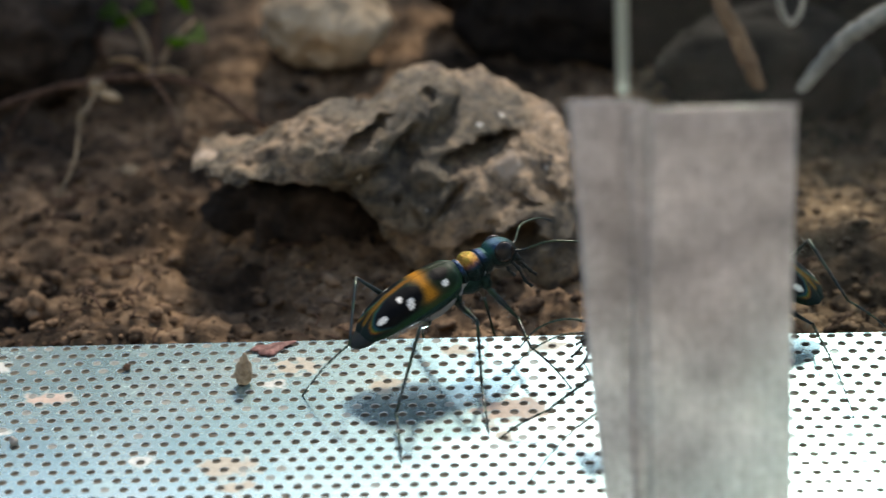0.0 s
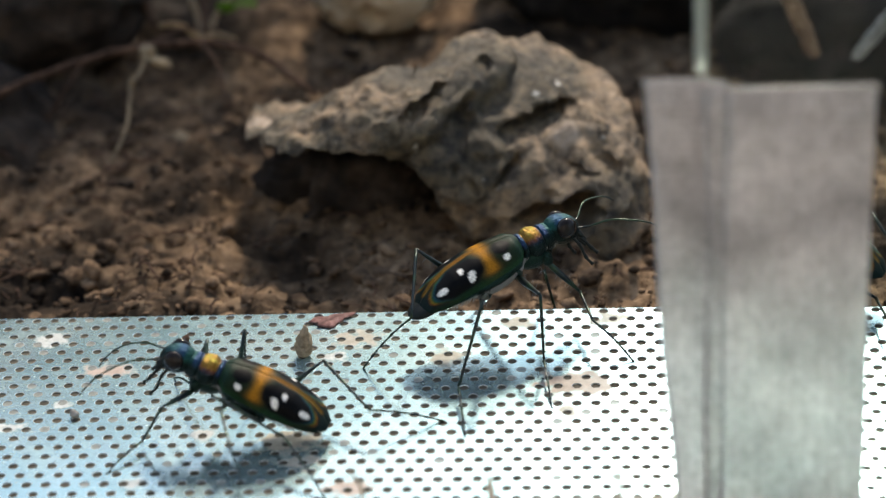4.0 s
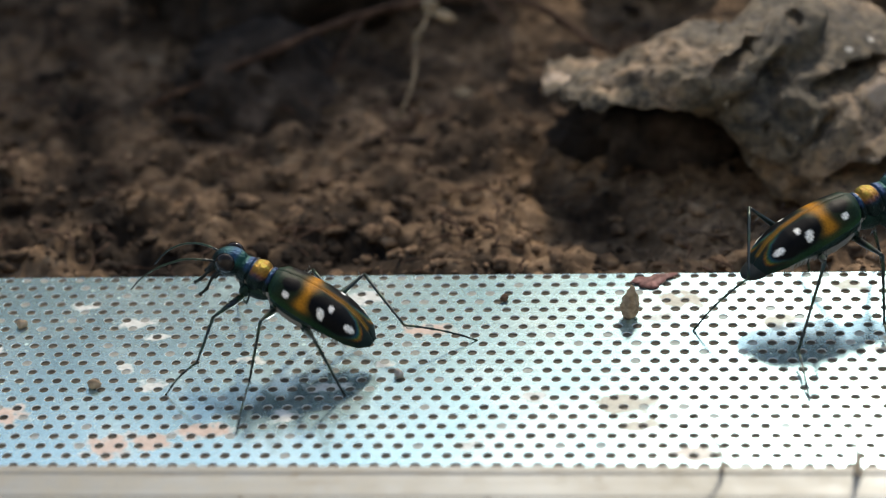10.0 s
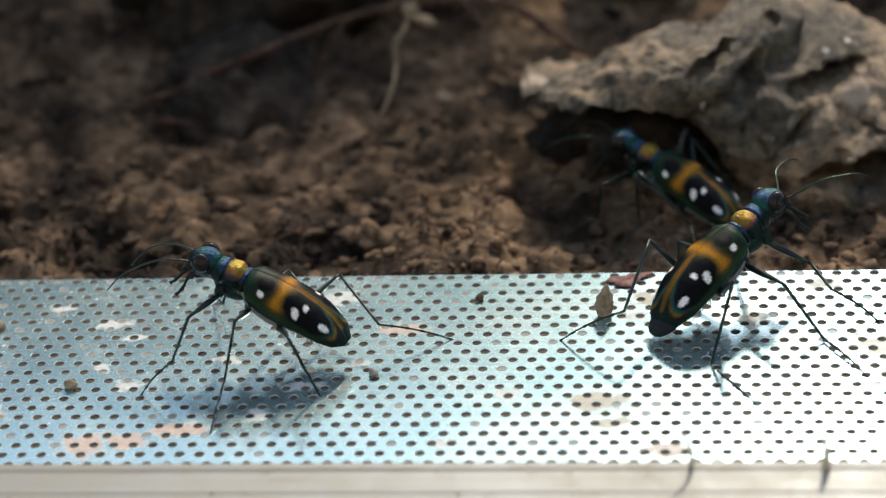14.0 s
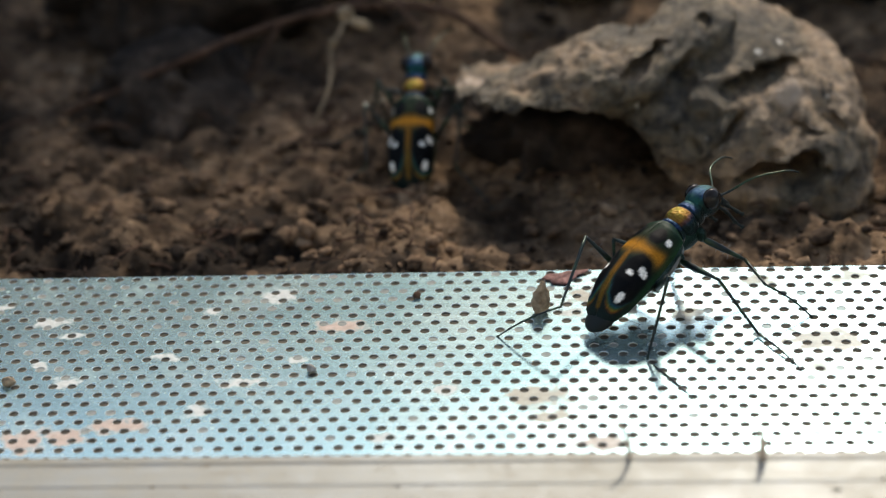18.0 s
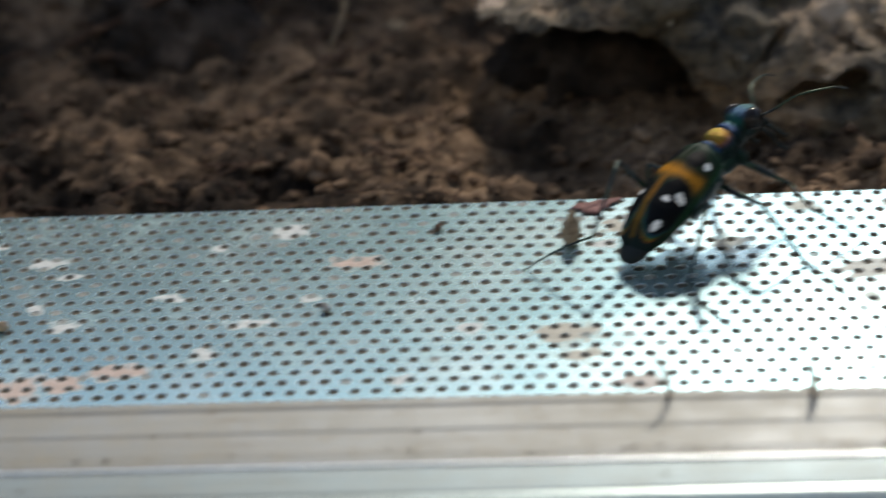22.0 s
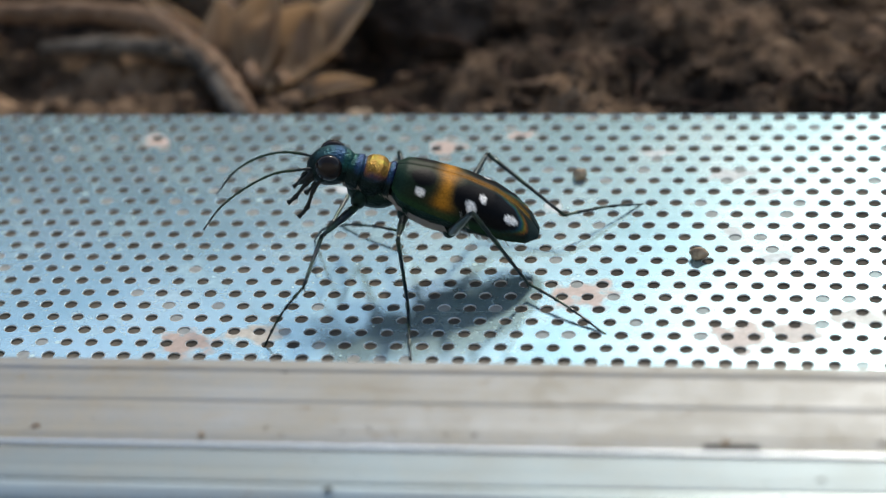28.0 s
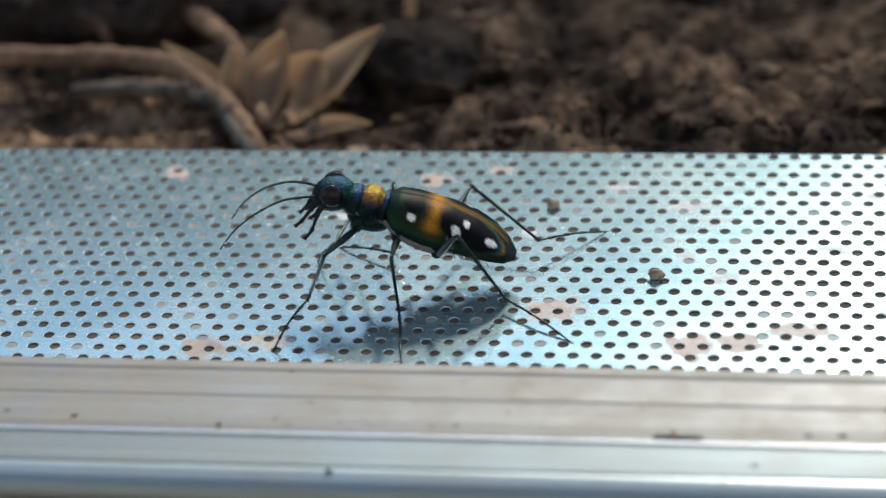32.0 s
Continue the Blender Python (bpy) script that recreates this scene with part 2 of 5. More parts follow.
def plate_material():
    m = material("perforated_aluminium", (0.7, 0.72, 0.74), 0.34, 0.95)
    tc = m.node_tree.nodes.new("ShaderNodeTexCoord")
    st = m.node_tree.nodes.new("ShaderNodeMapping")
    st.inputs["Scale"].default_value = (60, 2600, 600)
    link(m, tc.outputs["Object"], st.inputs[0])
    brush = add(m, "ShaderNodeTexNoise", Scale=1.0, Detail=5.0, Roughness=0.7)
    link(m, st.outputs[0], brush.inputs["Vector"])
    cloud = noise_node(m, 60.0, 6.0, 0.65)
    fine = noise_node(m, 1300.0, 6.0, 0.7)
    medium = noise_node(m, 420.0, 4.0, 0.6)
    base = ramp(m, cloud.outputs[0], [(0.3, (0.23, 0.42, 0.49)), (0.5, (0.31, 0.50, 0.565)), (0.7, (0.44, 0.585, 0.63))])
    rr = ramp(m, brush.outputs[0], [(0.3, (0.165, 0.165, 0.165)), (0.7, (0.205, 0.205, 0.205))])
    link(m, base.outputs[0], bsdf(m).inputs["Base Color"])
    link(m, rr.outputs[0], bsdf(m).inputs["Roughness"])
    bump(m, brush.outputs[0], 0.000008, 0.2)
    # dry layer: thin even dust, chalk patches, few specks and scratches, stains
    dry = add(m, "ShaderNodeBsdfDiffuse")
    at = m.node_tree.nodes.new("ShaderNodeAttribute")
    at.attribute_name = "stain"
    ac = m.node_tree.nodes.new("ShaderNodeAttribute")
    ac.attribute_name = "stain_color"
    field = at.outputs["Fac"]
    for n, w in ((fine, 0.4), (medium, 0.6)):
        sub = m.node_tree.nodes.new("ShaderNodeMath")
        sub.operation = "MULTIPLY_ADD"
        link(m, n.outputs[0], sub.inputs[0])
        sub.inputs[1].default_value = w
        link(m, field, sub.inputs[2])
        field = sub.outputs[0]
    stain = ramp(m, field, [(0.70, (0, 0, 0)), (0.86, (0.88, 0.88, 0.88))]).outputs[0]
    film = ramp(m, noise_node(m, 130.0, 7.0, 0.68).outputs[0], [(0.38, (0.12, 0.12, 0.12)), (0.56, (0.20, 0.20, 0.20)), (0.74, (0.48, 0.48, 0.48))]).outputs[0]
    specks = ramp(m, noise_node(m, 760.0, 4.0, 0.6).outputs[0], [(0.63, (0, 0, 0)), (0.71, (0.5, 0.5, 0.5))]).outputs[0]
    cover = mixc(m, 1.0, film, specks, "SCREEN")
    for scale, a, pick in ((520.0, 0.15, 0.80), (1500.0, 0.2, 0.78)):
        tv = m.node_tree.nodes.new("ShaderNodeTexCoord")
        dots = add(m, "ShaderNodeTexVoronoi", Scale=scale)
        link(m, tv.outputs["Object"], dots.inputs["Vector"])
        dm = ramp(m, dots.outputs["Distance"], [(a * 0.6, (0.8, 0.8, 0.8)), (a, (0, 0, 0))]).outputs[0]
        ds = ramp(m, dots.outputs["Color"], [(pick, (0, 0, 0)), (pick + 0.03, (1, 1, 1))]).outputs[0]
        cover = mixc(m, 1.0, cover, mixc(m, 1.0, dm, ds, "MULTIPLY"), "SCREEN")
    for ang, sx, sy, low in ((18, 45, 2600, 0.68), (-32, 60, 3200, 0.69), (4, 30, 3000, 0.69)):
        cover = mixc(m, 0.4, cover, streaks(m, ang, sx, sy, low, low + 0.05), "SCREEN")
    tint = mixc(m, 1.0, ac.outputs["Color"], ramp(m, fine.outputs[0], [(0.3, (0.72, 0.70, 0.68)), (0.7, (1.12, 1.12, 1.12))]).outputs[0], "MULTIPLY")
    link(m, mixc(m, stain, (0.44, 0.57, 0.52), tint), dry.inputs[0])
    both = m.node_tree.nodes.new("ShaderNodeMixShader")
    link(m, mixc(m, 1.0, cover, stain, "SCREEN"), both.inputs[0])
    link(m, bsdf(m).outputs[0], both.inputs[1])
    link(m, dry.outputs[0], both.inputs[2])
    link(m, both.outputs[0], m.node_tree.nodes["Material Output"].inputs[0])
    return m


def rail_material(name="worn_aluminium", rough=0.5, metal=0.6, tone=1.0, soil=1.0, hue=(0.95, 1.0, 1.02)):
    m = material(name, (0.6, 0.6, 0.58), rough, metal)
    tc = m.node_tree.nodes.new("ShaderNodeTexCoord")
    st = m.node_tree.nodes.new("ShaderNodeMapping")
    st.inputs["Scale"].default_value = (14, 1100, 1100)
    link(m, tc.outputs["Object"], st.inputs[0])
    brush = add(m, "ShaderNodeTexNoise", Scale=1.0, Detail=6.0, Roughness=0.7)
    link(m, st.outputs[0], brush.inputs["Vector"])
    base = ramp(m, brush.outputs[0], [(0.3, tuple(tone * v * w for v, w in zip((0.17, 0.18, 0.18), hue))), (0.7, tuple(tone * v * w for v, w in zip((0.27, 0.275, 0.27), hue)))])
    # two sorts of dirt: thin beige dust and dark brown specks gathered in lines
    dust = ramp(m, noise_node(m, 90.0, 9.0, 0.78).outputs[0], [(0.36, (0, 0, 0)), (0.66, (0.9 * soil, 0.9 * soil, 0.9 * soil))]).outputs[0]
    sp = m.node_tree.nodes.new("ShaderNodeMapping")
    sp.inputs["Scale"].default_value = (330, 620, 620)
    link(m, tc.outputs["Object"], sp.inputs[0])
    speck = add(m, "ShaderNodeTexNoise", Scale=1.0, Detail=6.0, Roughness=0.72)
    link(m, sp.outputs[0], speck.inputs["Vector"])
    dark = ramp(m, speck.outputs[0], [(0.60, (0, 0, 0)), (0.72, (0.8 * soil, 0.8 * soil, 0.8 * soil))]).outputs[0]
    sl = m.node_tree.nodes.new("ShaderNodeMapping")
    sl.inputs["Scale"].default_value = (75, 800, 800)
    link(m, tc.outputs["Object"], sl.inputs[0])
    smear = add(m, "ShaderNodeTexNoise", Scale=1.0, Detail=7.0, Roughness=0.75)
    link(m, sl.outputs[0], smear.inputs["Vector"])
    dark = mixc(m, 1.0, dark, ramp(m, smear.outputs[0], [(0.55, (0, 0, 0)), (0.70, (0.55 * soil, 0.55 * soil, 0.55 * soil))]).outputs[0], "SCREEN")
    link(m, base.outputs[0], bsdf(m).inputs["Base Color"])
    bump(m, brush.outputs[0], 0.00005, 0.6)
    dry = add(m, "ShaderNodeBsdfDiffuse")
    link(m, mixc(m, dark, (0.27, 0.235, 0.168), (0.145, 0.096, 0.055)), dry.inputs[0])
    both = m.node_tree.nodes.new("ShaderNodeMixShader")
    link(m, mixc(m, 1.0, mixc(m, 1.0, dust, (0.8, 0.8, 0.8), "MULTIPLY"), dark, "SCREEN"), both.inputs[0])
    link(m, bsdf(m).outputs[0], both.inputs[1])
    link(m, dry.outputs[0], both.inputs[2])
    link(m, both.outputs[0], m.node_tree.nodes["Material Output"].inputs[0])
    return m


def tape_material():
    m = material("translucent_grey_plastic", (0.5, 0.5, 0.5), 0.5)
    tc = m.node_tree.nodes.new("ShaderNodeTexCoord")
    height = None
    for axis_name, sc in (("Z", 420.0), ("X", 300.0)):
        w = add(m, "ShaderNodeTexWave", Scale=sc, Distortion=9.0, Detail=4.0, Detail_Scale=3.0)
        w.bands_direction = axis_name
        link(m, tc.outputs["Object"], w.inputs["Vector"])
        height = w.outputs["Fac"] if height is None else mixc(m, 0.5, height, w.outputs["Fac"])
    n = noise_node(m, 140.0, 7.0, 0.7)
    c = ramp(m, n.outputs[0], [(0.3, (0.36, 0.345, 0.345)), (0.7, (0.82, 0.785, 0.775))])
    weave = ramp(m, height, [(0.2, (0.66, 0.66, 0.66)), (0.8, (1.15, 1.15, 1.15))])
    link(m, mixc(m, 1.0, c.outputs[0], weave.outputs[0], "MULTIPLY"), bsdf(m).inputs["Base Color"])
    bump(m, height, 0.00012, 0.5)
    b = bsdf(m)
    b.inputs["Transmission Weight"].default_value = 0.4
    b.inputs["Roughness"].default_value = 0.5
    b.inputs["IOR"].default_value = 1.25
    return m


def glass_material():
    m = material("clear_glass", (0.86, 0.93, 0.90), 0.02)
    bsdf(m).inputs["Transmission Weight"].default_value = 1.0
    bsdf(m).inputs["IOR"].default_value = 1.18
    return m


def painted(name, rough, metal, coat=0.0, grain=1800.0, grain_d=0.00003):
    """Beetle cuticle: colour from the mesh's own pattern, fine punctures."""
    m = material(name, (0.1, 0.1, 0.1), rough, metal)
    at = m.node_tree.nodes.new("ShaderNodeAttribute")
    at.attribute_name = "pattern"
    n = noise_node(m, grain, 3.0, 0.6)
    v = ramp(m, n.outputs[0], [(0.3, (0.65, 0.65, 0.65)), (0.7, (1.2, 1.2, 1.2))])
    link(m, mixc(m, 1.0, at.outputs["Color"], v.outputs[0], "MULTIPLY"), bsdf(m).inputs["Base Color"])
    bsdf(m).inputs["Coat Weight"].default_value = coat
    bsdf(m).inputs["Coat Roughness"].default_value = 0.15
    bump(m, n.outputs[0], grain_d, 0.6)
    return m


ROCK = rock_material()
PLATE = plate_material()
RAIL = rail_material("worn_aluminium", 0.5, 0.45, 0.75, 1.1)
RAILGLOSS = rail_material("glossy_aluminium", 0.48, 0.55, 0.72, 0.6, (0.78, 1.0, 1.1))
LIP = rail_material("glossy_lip", 0.30, 0.65, 1.5, 0.5, (0.85, 1.0, 1.0))
# rail metal with raised colour, so that the ridge reads as a highlight
GLINTMETAL = rail_material("glint_ridge", 0.3, 0.85, 3.2, 0.25)
TAPE = tape_material()
GLASS = glass_material()
EDGE = material("ground_glass_edge", (0.40, 0.47, 0.43), 0.35)
bsdf(EDGE).inputs["Transmission Weight"].default_value = 0.5
ELYTRA = painted("elytra_cuticle", 0.5, 0.0, 0.0, 5000.0, 0.00003)
bsdf(ELYTRA).inputs["Specular IOR Level"].default_value = 0.06
CUTICLE = painted("metallic_cuticle", 0.42, 0.8, 0.0, 3600.0, 0.00035)
EYE = material("beetle_eye", (0.012, 0.009, 0.008), 0.12)
bsdf(EYE).inputs["Specular IOR Level"].default_value = 0.2
LEGMAT = painted("leg_cuticle", 0.34, 0.6, 0.1, 3000.0, 0.00002)
DARKCUT = material("dark_cuticle", (0.010, 0.013, 0.012), 0.5)
bsdf(DARKCUT).inputs["Specular IOR Level"].default_value = 0.15
IVORY = material("ivory_cuticle", (0.42, 0.38, 0.30), 0.4)
HAIR = material("white_hair", (0.20, 0.20, 0.19), 0.6)
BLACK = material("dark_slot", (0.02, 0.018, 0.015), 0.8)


# ---- helpers ----
def mesh_of(name, verts, faces, mat, smooth=True):
    me = bpy.data.meshes.new(name)
    me.from_pydata([tuple(v) for v in verts], [], faces)
    if smooth:
        me.shade_smooth()
    me.materials.append(mat)
    return me


def child(name, me, parent, label=""):
    ob = new(name, me)
    ob.parent = parent
    return tagged(ob, label=label)


def thing(name, label, category, group="", kind=""):
    return tagged(new(name), label, category, group, kind)


def tube(points, radii, sides=8, caps=True):
    """Verts and faces of a tapered tube along points."""
    pts = [Vector(p) for p in points]
    verts, faces = [], []
    ref = Vector((0.13, 0.31, 0.94))
    for i, p in enumerate(pts):
        d = (pts[min(i + 1, len(pts) - 1)] - pts[max(i - 1, 0)]).normalized()
        u = d.cross(ref)
        if u.length < 1e-3:
            u = d.cross(Vector((1, 0, 0)))
        u.normalize()
        v = d.cross(u)
        r = float(radii[i] if not isinstance(radii, (int, float)) else radii)
        for k in range(sides):
            a = 2 * math.pi * k / sides
            verts.append(p + r * (math.cos(a) * u + math.sin(a) * v))
    for i in range(len(pts) - 1):
        for k in range(sides):
            a, b = i * sides + k, i * sides + (k + 1) % sides
            faces.append((a, b, b + sides, a + sides))
    if caps:
        faces.append(tuple(reversed(range(sides))))
        faces.append(tuple(range((len(pts) - 1) * sides, len(pts) * sides)))
    return verts, faces


def joined(bits):
    verts, faces = [], []
    for v, f in bits:
        o = len(verts)
        verts += list(v)
        faces += [tuple(i + o for i in q) for q in f]
    return verts, faces


def spline(points, n):
    """n points of a smooth curve through points."""
    p = [Vector(q) for q in points]
    p = [2 * p[0] - p[1]] + p + [2 * p[-1] - p[-2]]
    out = []
    segs = len(p) - 3
    for i in range(n):
        u = i / (n - 1) * segs
        k = min(int(u), segs - 1)
        t = u - k
        a, b, c, d = p[k:k + 4]
        out.append(0.5 * ((2 * b) + (c - a) * t + (2 * a - 5 * b + 4 * c - d) * t * t + (3 * b - a - 3 * c + d) * t ** 3))
    return out


def ball(center, radii, nu=24, nv=14, turn=0.0):
    """Verts and faces of an ellipsoid, turned about y."""
    verts, faces = [], []
    c = Vector(center)
    rot = Matrix.Rotation(turn, 3, "Y")
    for j in range(nv + 1):
        th = math.pi * j / nv
        for i in range(nu):
            ph = 2 * math.pi * i / nu
            verts.append(c + rot @ Vector((radii[0] * math.cos(th), radii[1] * math.sin(th) * math.cos(ph), radii[2] * math.sin(th) * math.sin(ph))))
    for j in range(nv):
        for i in range(nu):
            a, b = j * nu + i, j * nu + (i + 1) % nu
            faces.append((a, a + nu, b + nu, b))
    return verts, faces


def paint(me, func, name="pattern"):
    at = me.color_attributes.new(name, "FLOAT_COLOR", "POINT")
    cols = np.ones((len(me.vertices), 4), np.float32)
    for i, v in enumerate(me.vertices):
        cols[i, :3] = func(v.co)
    at.data.foreach_set("color", cols.ravel())


def sm(a, b, x):
    t = min(max((x - a) / (b - a), 0.0), 1.0)
    return t * t * (3 - 2 * t)


def lerp3(a, b, t):
    return tuple(p + (q - p) * t for p, q in zip(a, b))


def ground_z(x, y):
    """Height of the soil in metres."""
    n = noise.fractal(Vector((x * 60, y * 60, 0.3)), 1.0, 2.1, 5)
    f = noise.fractal(Vector((x * 260, y * 260, 1.7)), 0.8, 2.2, 5)
    dip = 0.0 if y > 0.0 else 0.004
    g = noise.fractal(Vector((x * 130, y * 130, 4.2)), 0.9, 2.1, 4)
    return -0.0058 - dip + 0.0024 * n + 0.0016 * g + 0.0013 * f + 0.05 * max(0.0, y - 0.06) ** 1.0 * 0.6


# ---- the setting ----
def build_ground():
    xs = np.concatenate([np.linspace(-0.45, -0.1, 20)[:-1], np.arange(-0.1, 0.150, 0.0007), np.linspace(0.15, 0.45, 18)])
    ys = np.concatenate([np.linspace(-0.11, 0.0, 12)[:-1], np.arange(0.0, 0.108, 0.0007), np.linspace(0.108, 0.26, 14)])
    verts = [(x, y, ground_z(x, y)) for y in ys for x in xs]
    w = len(xs)
    faces = [(j * w + i, j * w + i + 1, (j + 1) * w + i + 1, (j + 1) * w + i) for j in range(len(ys) - 1) for i in range(w - 1)]
    tagged(new("ground", mesh_of("ground", verts, faces, SOIL)), "dark brown crumbly soil floor of the terrarium", "soil", kind="structure")


def box_mesh(name, a, b, mat, bevel=0.0):
    bm = bmesh.new()
    bmesh.ops.create_cube(bm, size=1)
    for v in bm.verts:
        v.co = Vector([(p + q) / 2 + c * (q - p) for p, q, c in zip(a, b, v.co)])
    if bevel:
        bmesh.ops.bevel(bm, geom=bm.edges[:], offset=bevel, segments=2, affect="EDGES")
    me = bpy.data.meshes.new(name)
    bm.to_mesh(me)
    bm.free()
    me.materials.append(mat)
    return me


def build_walls():
    # the tall rear piece is unseen, added to shade the soil at the left
    for name, a, b in (("wall_back", (0.060, 0.255, -0.02), (0.46, 0.27, 0.085)), ("wall_back_sunblock", (-0.46, 0.255, -0.02), (0.060, 0.27, 0.185)), ("wall_left", (-0.46, -0.11, -0.02), (-0.445, 0.255, 0.085)), ("wall_right", (0.445, -0.11, -0.02), (0.46, 0.255, 0.085)), ("wall_front", (-0.46, -0.125, -0.05), (0.46, -0.11, -0.006))):
        tagged(new(name, box_mesh(name, a, b, WALL, 0.001)), "dark rough wall of the terrarium", "wall", kind="structure")


def build_bounce():
    """Unseen pale floor and wall behind the viewer, added to bounce fill light."""
    for name, a, b, lab in (("wall_bounce", (-0.46, -0.41, -0.06), (0.46, -0.40, 0.36), "plain pale room wall"), ("floor", (-0.46, -0.40, -0.06), (0.46, -0.126, -0.05), "plain pale table top before the terrarium")):
        tagged(new(name, box_mesh(name, a, b, BOUNCE)), lab, "wall" if name != "floor" else "floor", kind="structure")


ROWS, PITCH = 22, 2.0 * MM
STEP = PITCH * math.sqrt(3) / 2
# stains on the plate: x, y, half length, half width in millimetres, kind
STAINS = [(60.5, -5.2, 2.9, 1.5, 0), (58.6, -8.9, 2.0, 1.1, 2), (55.3, -25.6, 3.0, 1.9, 0), (56.6, -29.4, 2.1, 1.1, 0), (62.4, -34.4, 2.7, 1.2, 1), (85.0, -15.2, 4.2, 2.2, 3),
          (33.8, -11.0, 2.6, 1.1, 1), (25.0, -22.2, 3.8, 0.9, 2), (12.8, -30.2, 3.0, 1.1, 1), (4.2, -33.0, 2.6, 1.9, 1), (8.0, -32.2, 2.2, 1.3, 1), (6.2, -21.8, 1.9, 1.2, 2), (-8.2, -27.4, 2.8, 1.6, 1),
          (-38.4, -34.7, 2.4, 1.4, 3), (-33.2, -33.4, 2.2, 1.0, 0), (2.2, -9.4, 3.2, 1.0, 2), (5.0, -12.0, 1.8, 0.8, 2), (-4.3, -5.8, 2.0, 0.7, 2), (78.6, -2.2, 2.0, 1.2, 0), (88.5, -1.6, 2.3, 1.3, 0),
          (84.0, -20.5, 1.6, 0.9, 0), (3.0, -18.5, 1.4, 0.8, 2), (21.0, -27.5, 2.2, 1.2, 2), (30.0, -17.8, 1.5, 0.8, 2), (46.0, -24.0, 2.2, 1.2, 2), (-22.0, -5.0, 1.6, 0.9, 1), (-48.0, -4.0, 1.6, 0.8, 1),
          (26.5, -4.0, 2.4, 1.4, 2), (19.5, -7.5, 1.6, 0.7, 2), (-30.0, -12.0, 2.5, 0.6, 2), (-16.0, -3.0, 1.3, 0.7, 1), (40.0, -33.0, 2.0, 0.9, 2), (16.0, -17.0, 2.2, 0.7, 2), (71.0, -9.5, 2.0, 1.3, 0), (-12.0, -14.5, 1.2, 0.9, 2)]
STAIN_COLORS = [(0.48, 0.40, 0.31), (0.53, 0.375, 0.30), (0.58, 0.57, 0.53), (0.42, 0.28, 0.21)]


def build_plate():
    """Aluminium sheet with round holes in a staggered pattern, one cell a hole."""
    c0, c1 = -58, 84
    hole, mid = 0.49 * MM, 0.72 * MM
    verts, faces = [], []
    rngp, clogged, edges = random.Random(5), [], []
    back, front = 0.55 * MM, -(ROWS - 1) * STEP - 1.0 * MM
    ang = [math.radians(30 * k) for k in range(12)]
    for r in range(ROWS):
        for c in range(c0, c1):
            x0, y0 = (2 * c + r % 2) * MM, -r * STEP
            o = len(verts)
            h = hole * (1 + 0.03 * math.sin(c * 12.9 + r * 78.2))
            for rad, z in ((None, 0), (mid, 0), (h * 1.13, 0), (h, -0.03 * MM), (h, -0.13 * MM)):
                if z < 0:
                    edges += list(range(len(verts), len(verts) + 12))
                for k, a in enumerate(ang):
                    q = rad if rad else (PITCH / 2 if k % 2 == 0 else PITCH / math.sqrt(3))
                    x, y = x0 + q * math.cos(a), y0 + q * math.sin(a)
                    if rad is None and r == 0 and 1 <= k <= 5:
                        y = back
                    if rad is None and r == ROWS - 1 and 7 <= k <= 11:
                        y = front
                    verts.append((x, y, z))
            for ring in range(4):
                for k in range(12):
                    a, b = o + ring * 12 + k, o + ring * 12 + (k + 1) % 12
                    faces.append((a, b, b + 12, a + 12))
            if rngp.random() < 0.10:
                z = -rngp.uniform(0.05, 0.11) * MM
                p = len(verts)
                verts += [(x0 + hole * 0.99 * math.cos(a), y0 + hole * 0.99 * math.sin(a), z) for a in ang]
                faces.append(tuple(range(p, p + 12)))
                clogged += list(range(p, p + 12))
    o = len(verts)
    xa, xb = (2 * c0) * MM, (2 * c1) * MM
    verts += [(xa, back, 0), (xb, back, 0), (xb, back, -0.3 * MM), (xa, back, -0.3 * MM)]
    faces.append((o + 1, o, o + 3, o + 2))
    me = mesh_of("sheet", verts, faces, PLATE, False)
    v = np.array(verts) * 1000
    field = np.full(len(v), -1.0)
    col = np.ones((len(v), 4))
    col[:, :3] = STAIN_COLORS[2]
    wob = np.sin(v[:, 0] * 2.6 + v[:, 1] * 1.7) * 0.16 + np.sin(v[:, 0] * 1.3 - v[:, 1] * 3.1) * 0.16
    for x, y, a, b, k in STAINS:
        if k == 2:
            a, b = a * 0.7, b * 0.8
        f = 0.35 * (1 - np.sqrt(((v[:, 0] - x) / a) ** 2 + ((v[:, 1] - y) / (1.25 * b)) ** 2) + wob)
        near = f > field
        field[near] = f[near]
        col[near, :3] = STAIN_COLORS[k]
    field[edges], col[edges, :3] = 1.0, (0.55, 0.54, 0.50)
    field[clogged], col[clogged, :3] = 1.0, (0.24, 0.22, 0.19)
    at = me.attributes.new("stain", "FLOAT", "POINT")
    at.data.foreach_set("value", (field + 0.25).astype(np.float32))
    ac = me.color_attributes.new("stain_color", "FLOAT_COLOR", "POINT")
    ac.data.foreach_set("color", col.astype(np.float32).ravel())
    plate = thing("perforated_plate", "stained aluminium sheet with rows of round holes", "metal plate")
    child("sheet", me, plate)
    child("backing_tray", box_mesh("backing_tray", (xa, front + 0.3 * MM, -1.2 * MM), (xb, back - 0.06 * MM, -0.16 * MM), TRAY), plate, "dark dirty tray beneath the holes")
    child("flange", box_mesh("flange", (xa, front - 0.6 * MM, -10 * MM), (xb, front, -0.9 * MM), RAIL), plate)


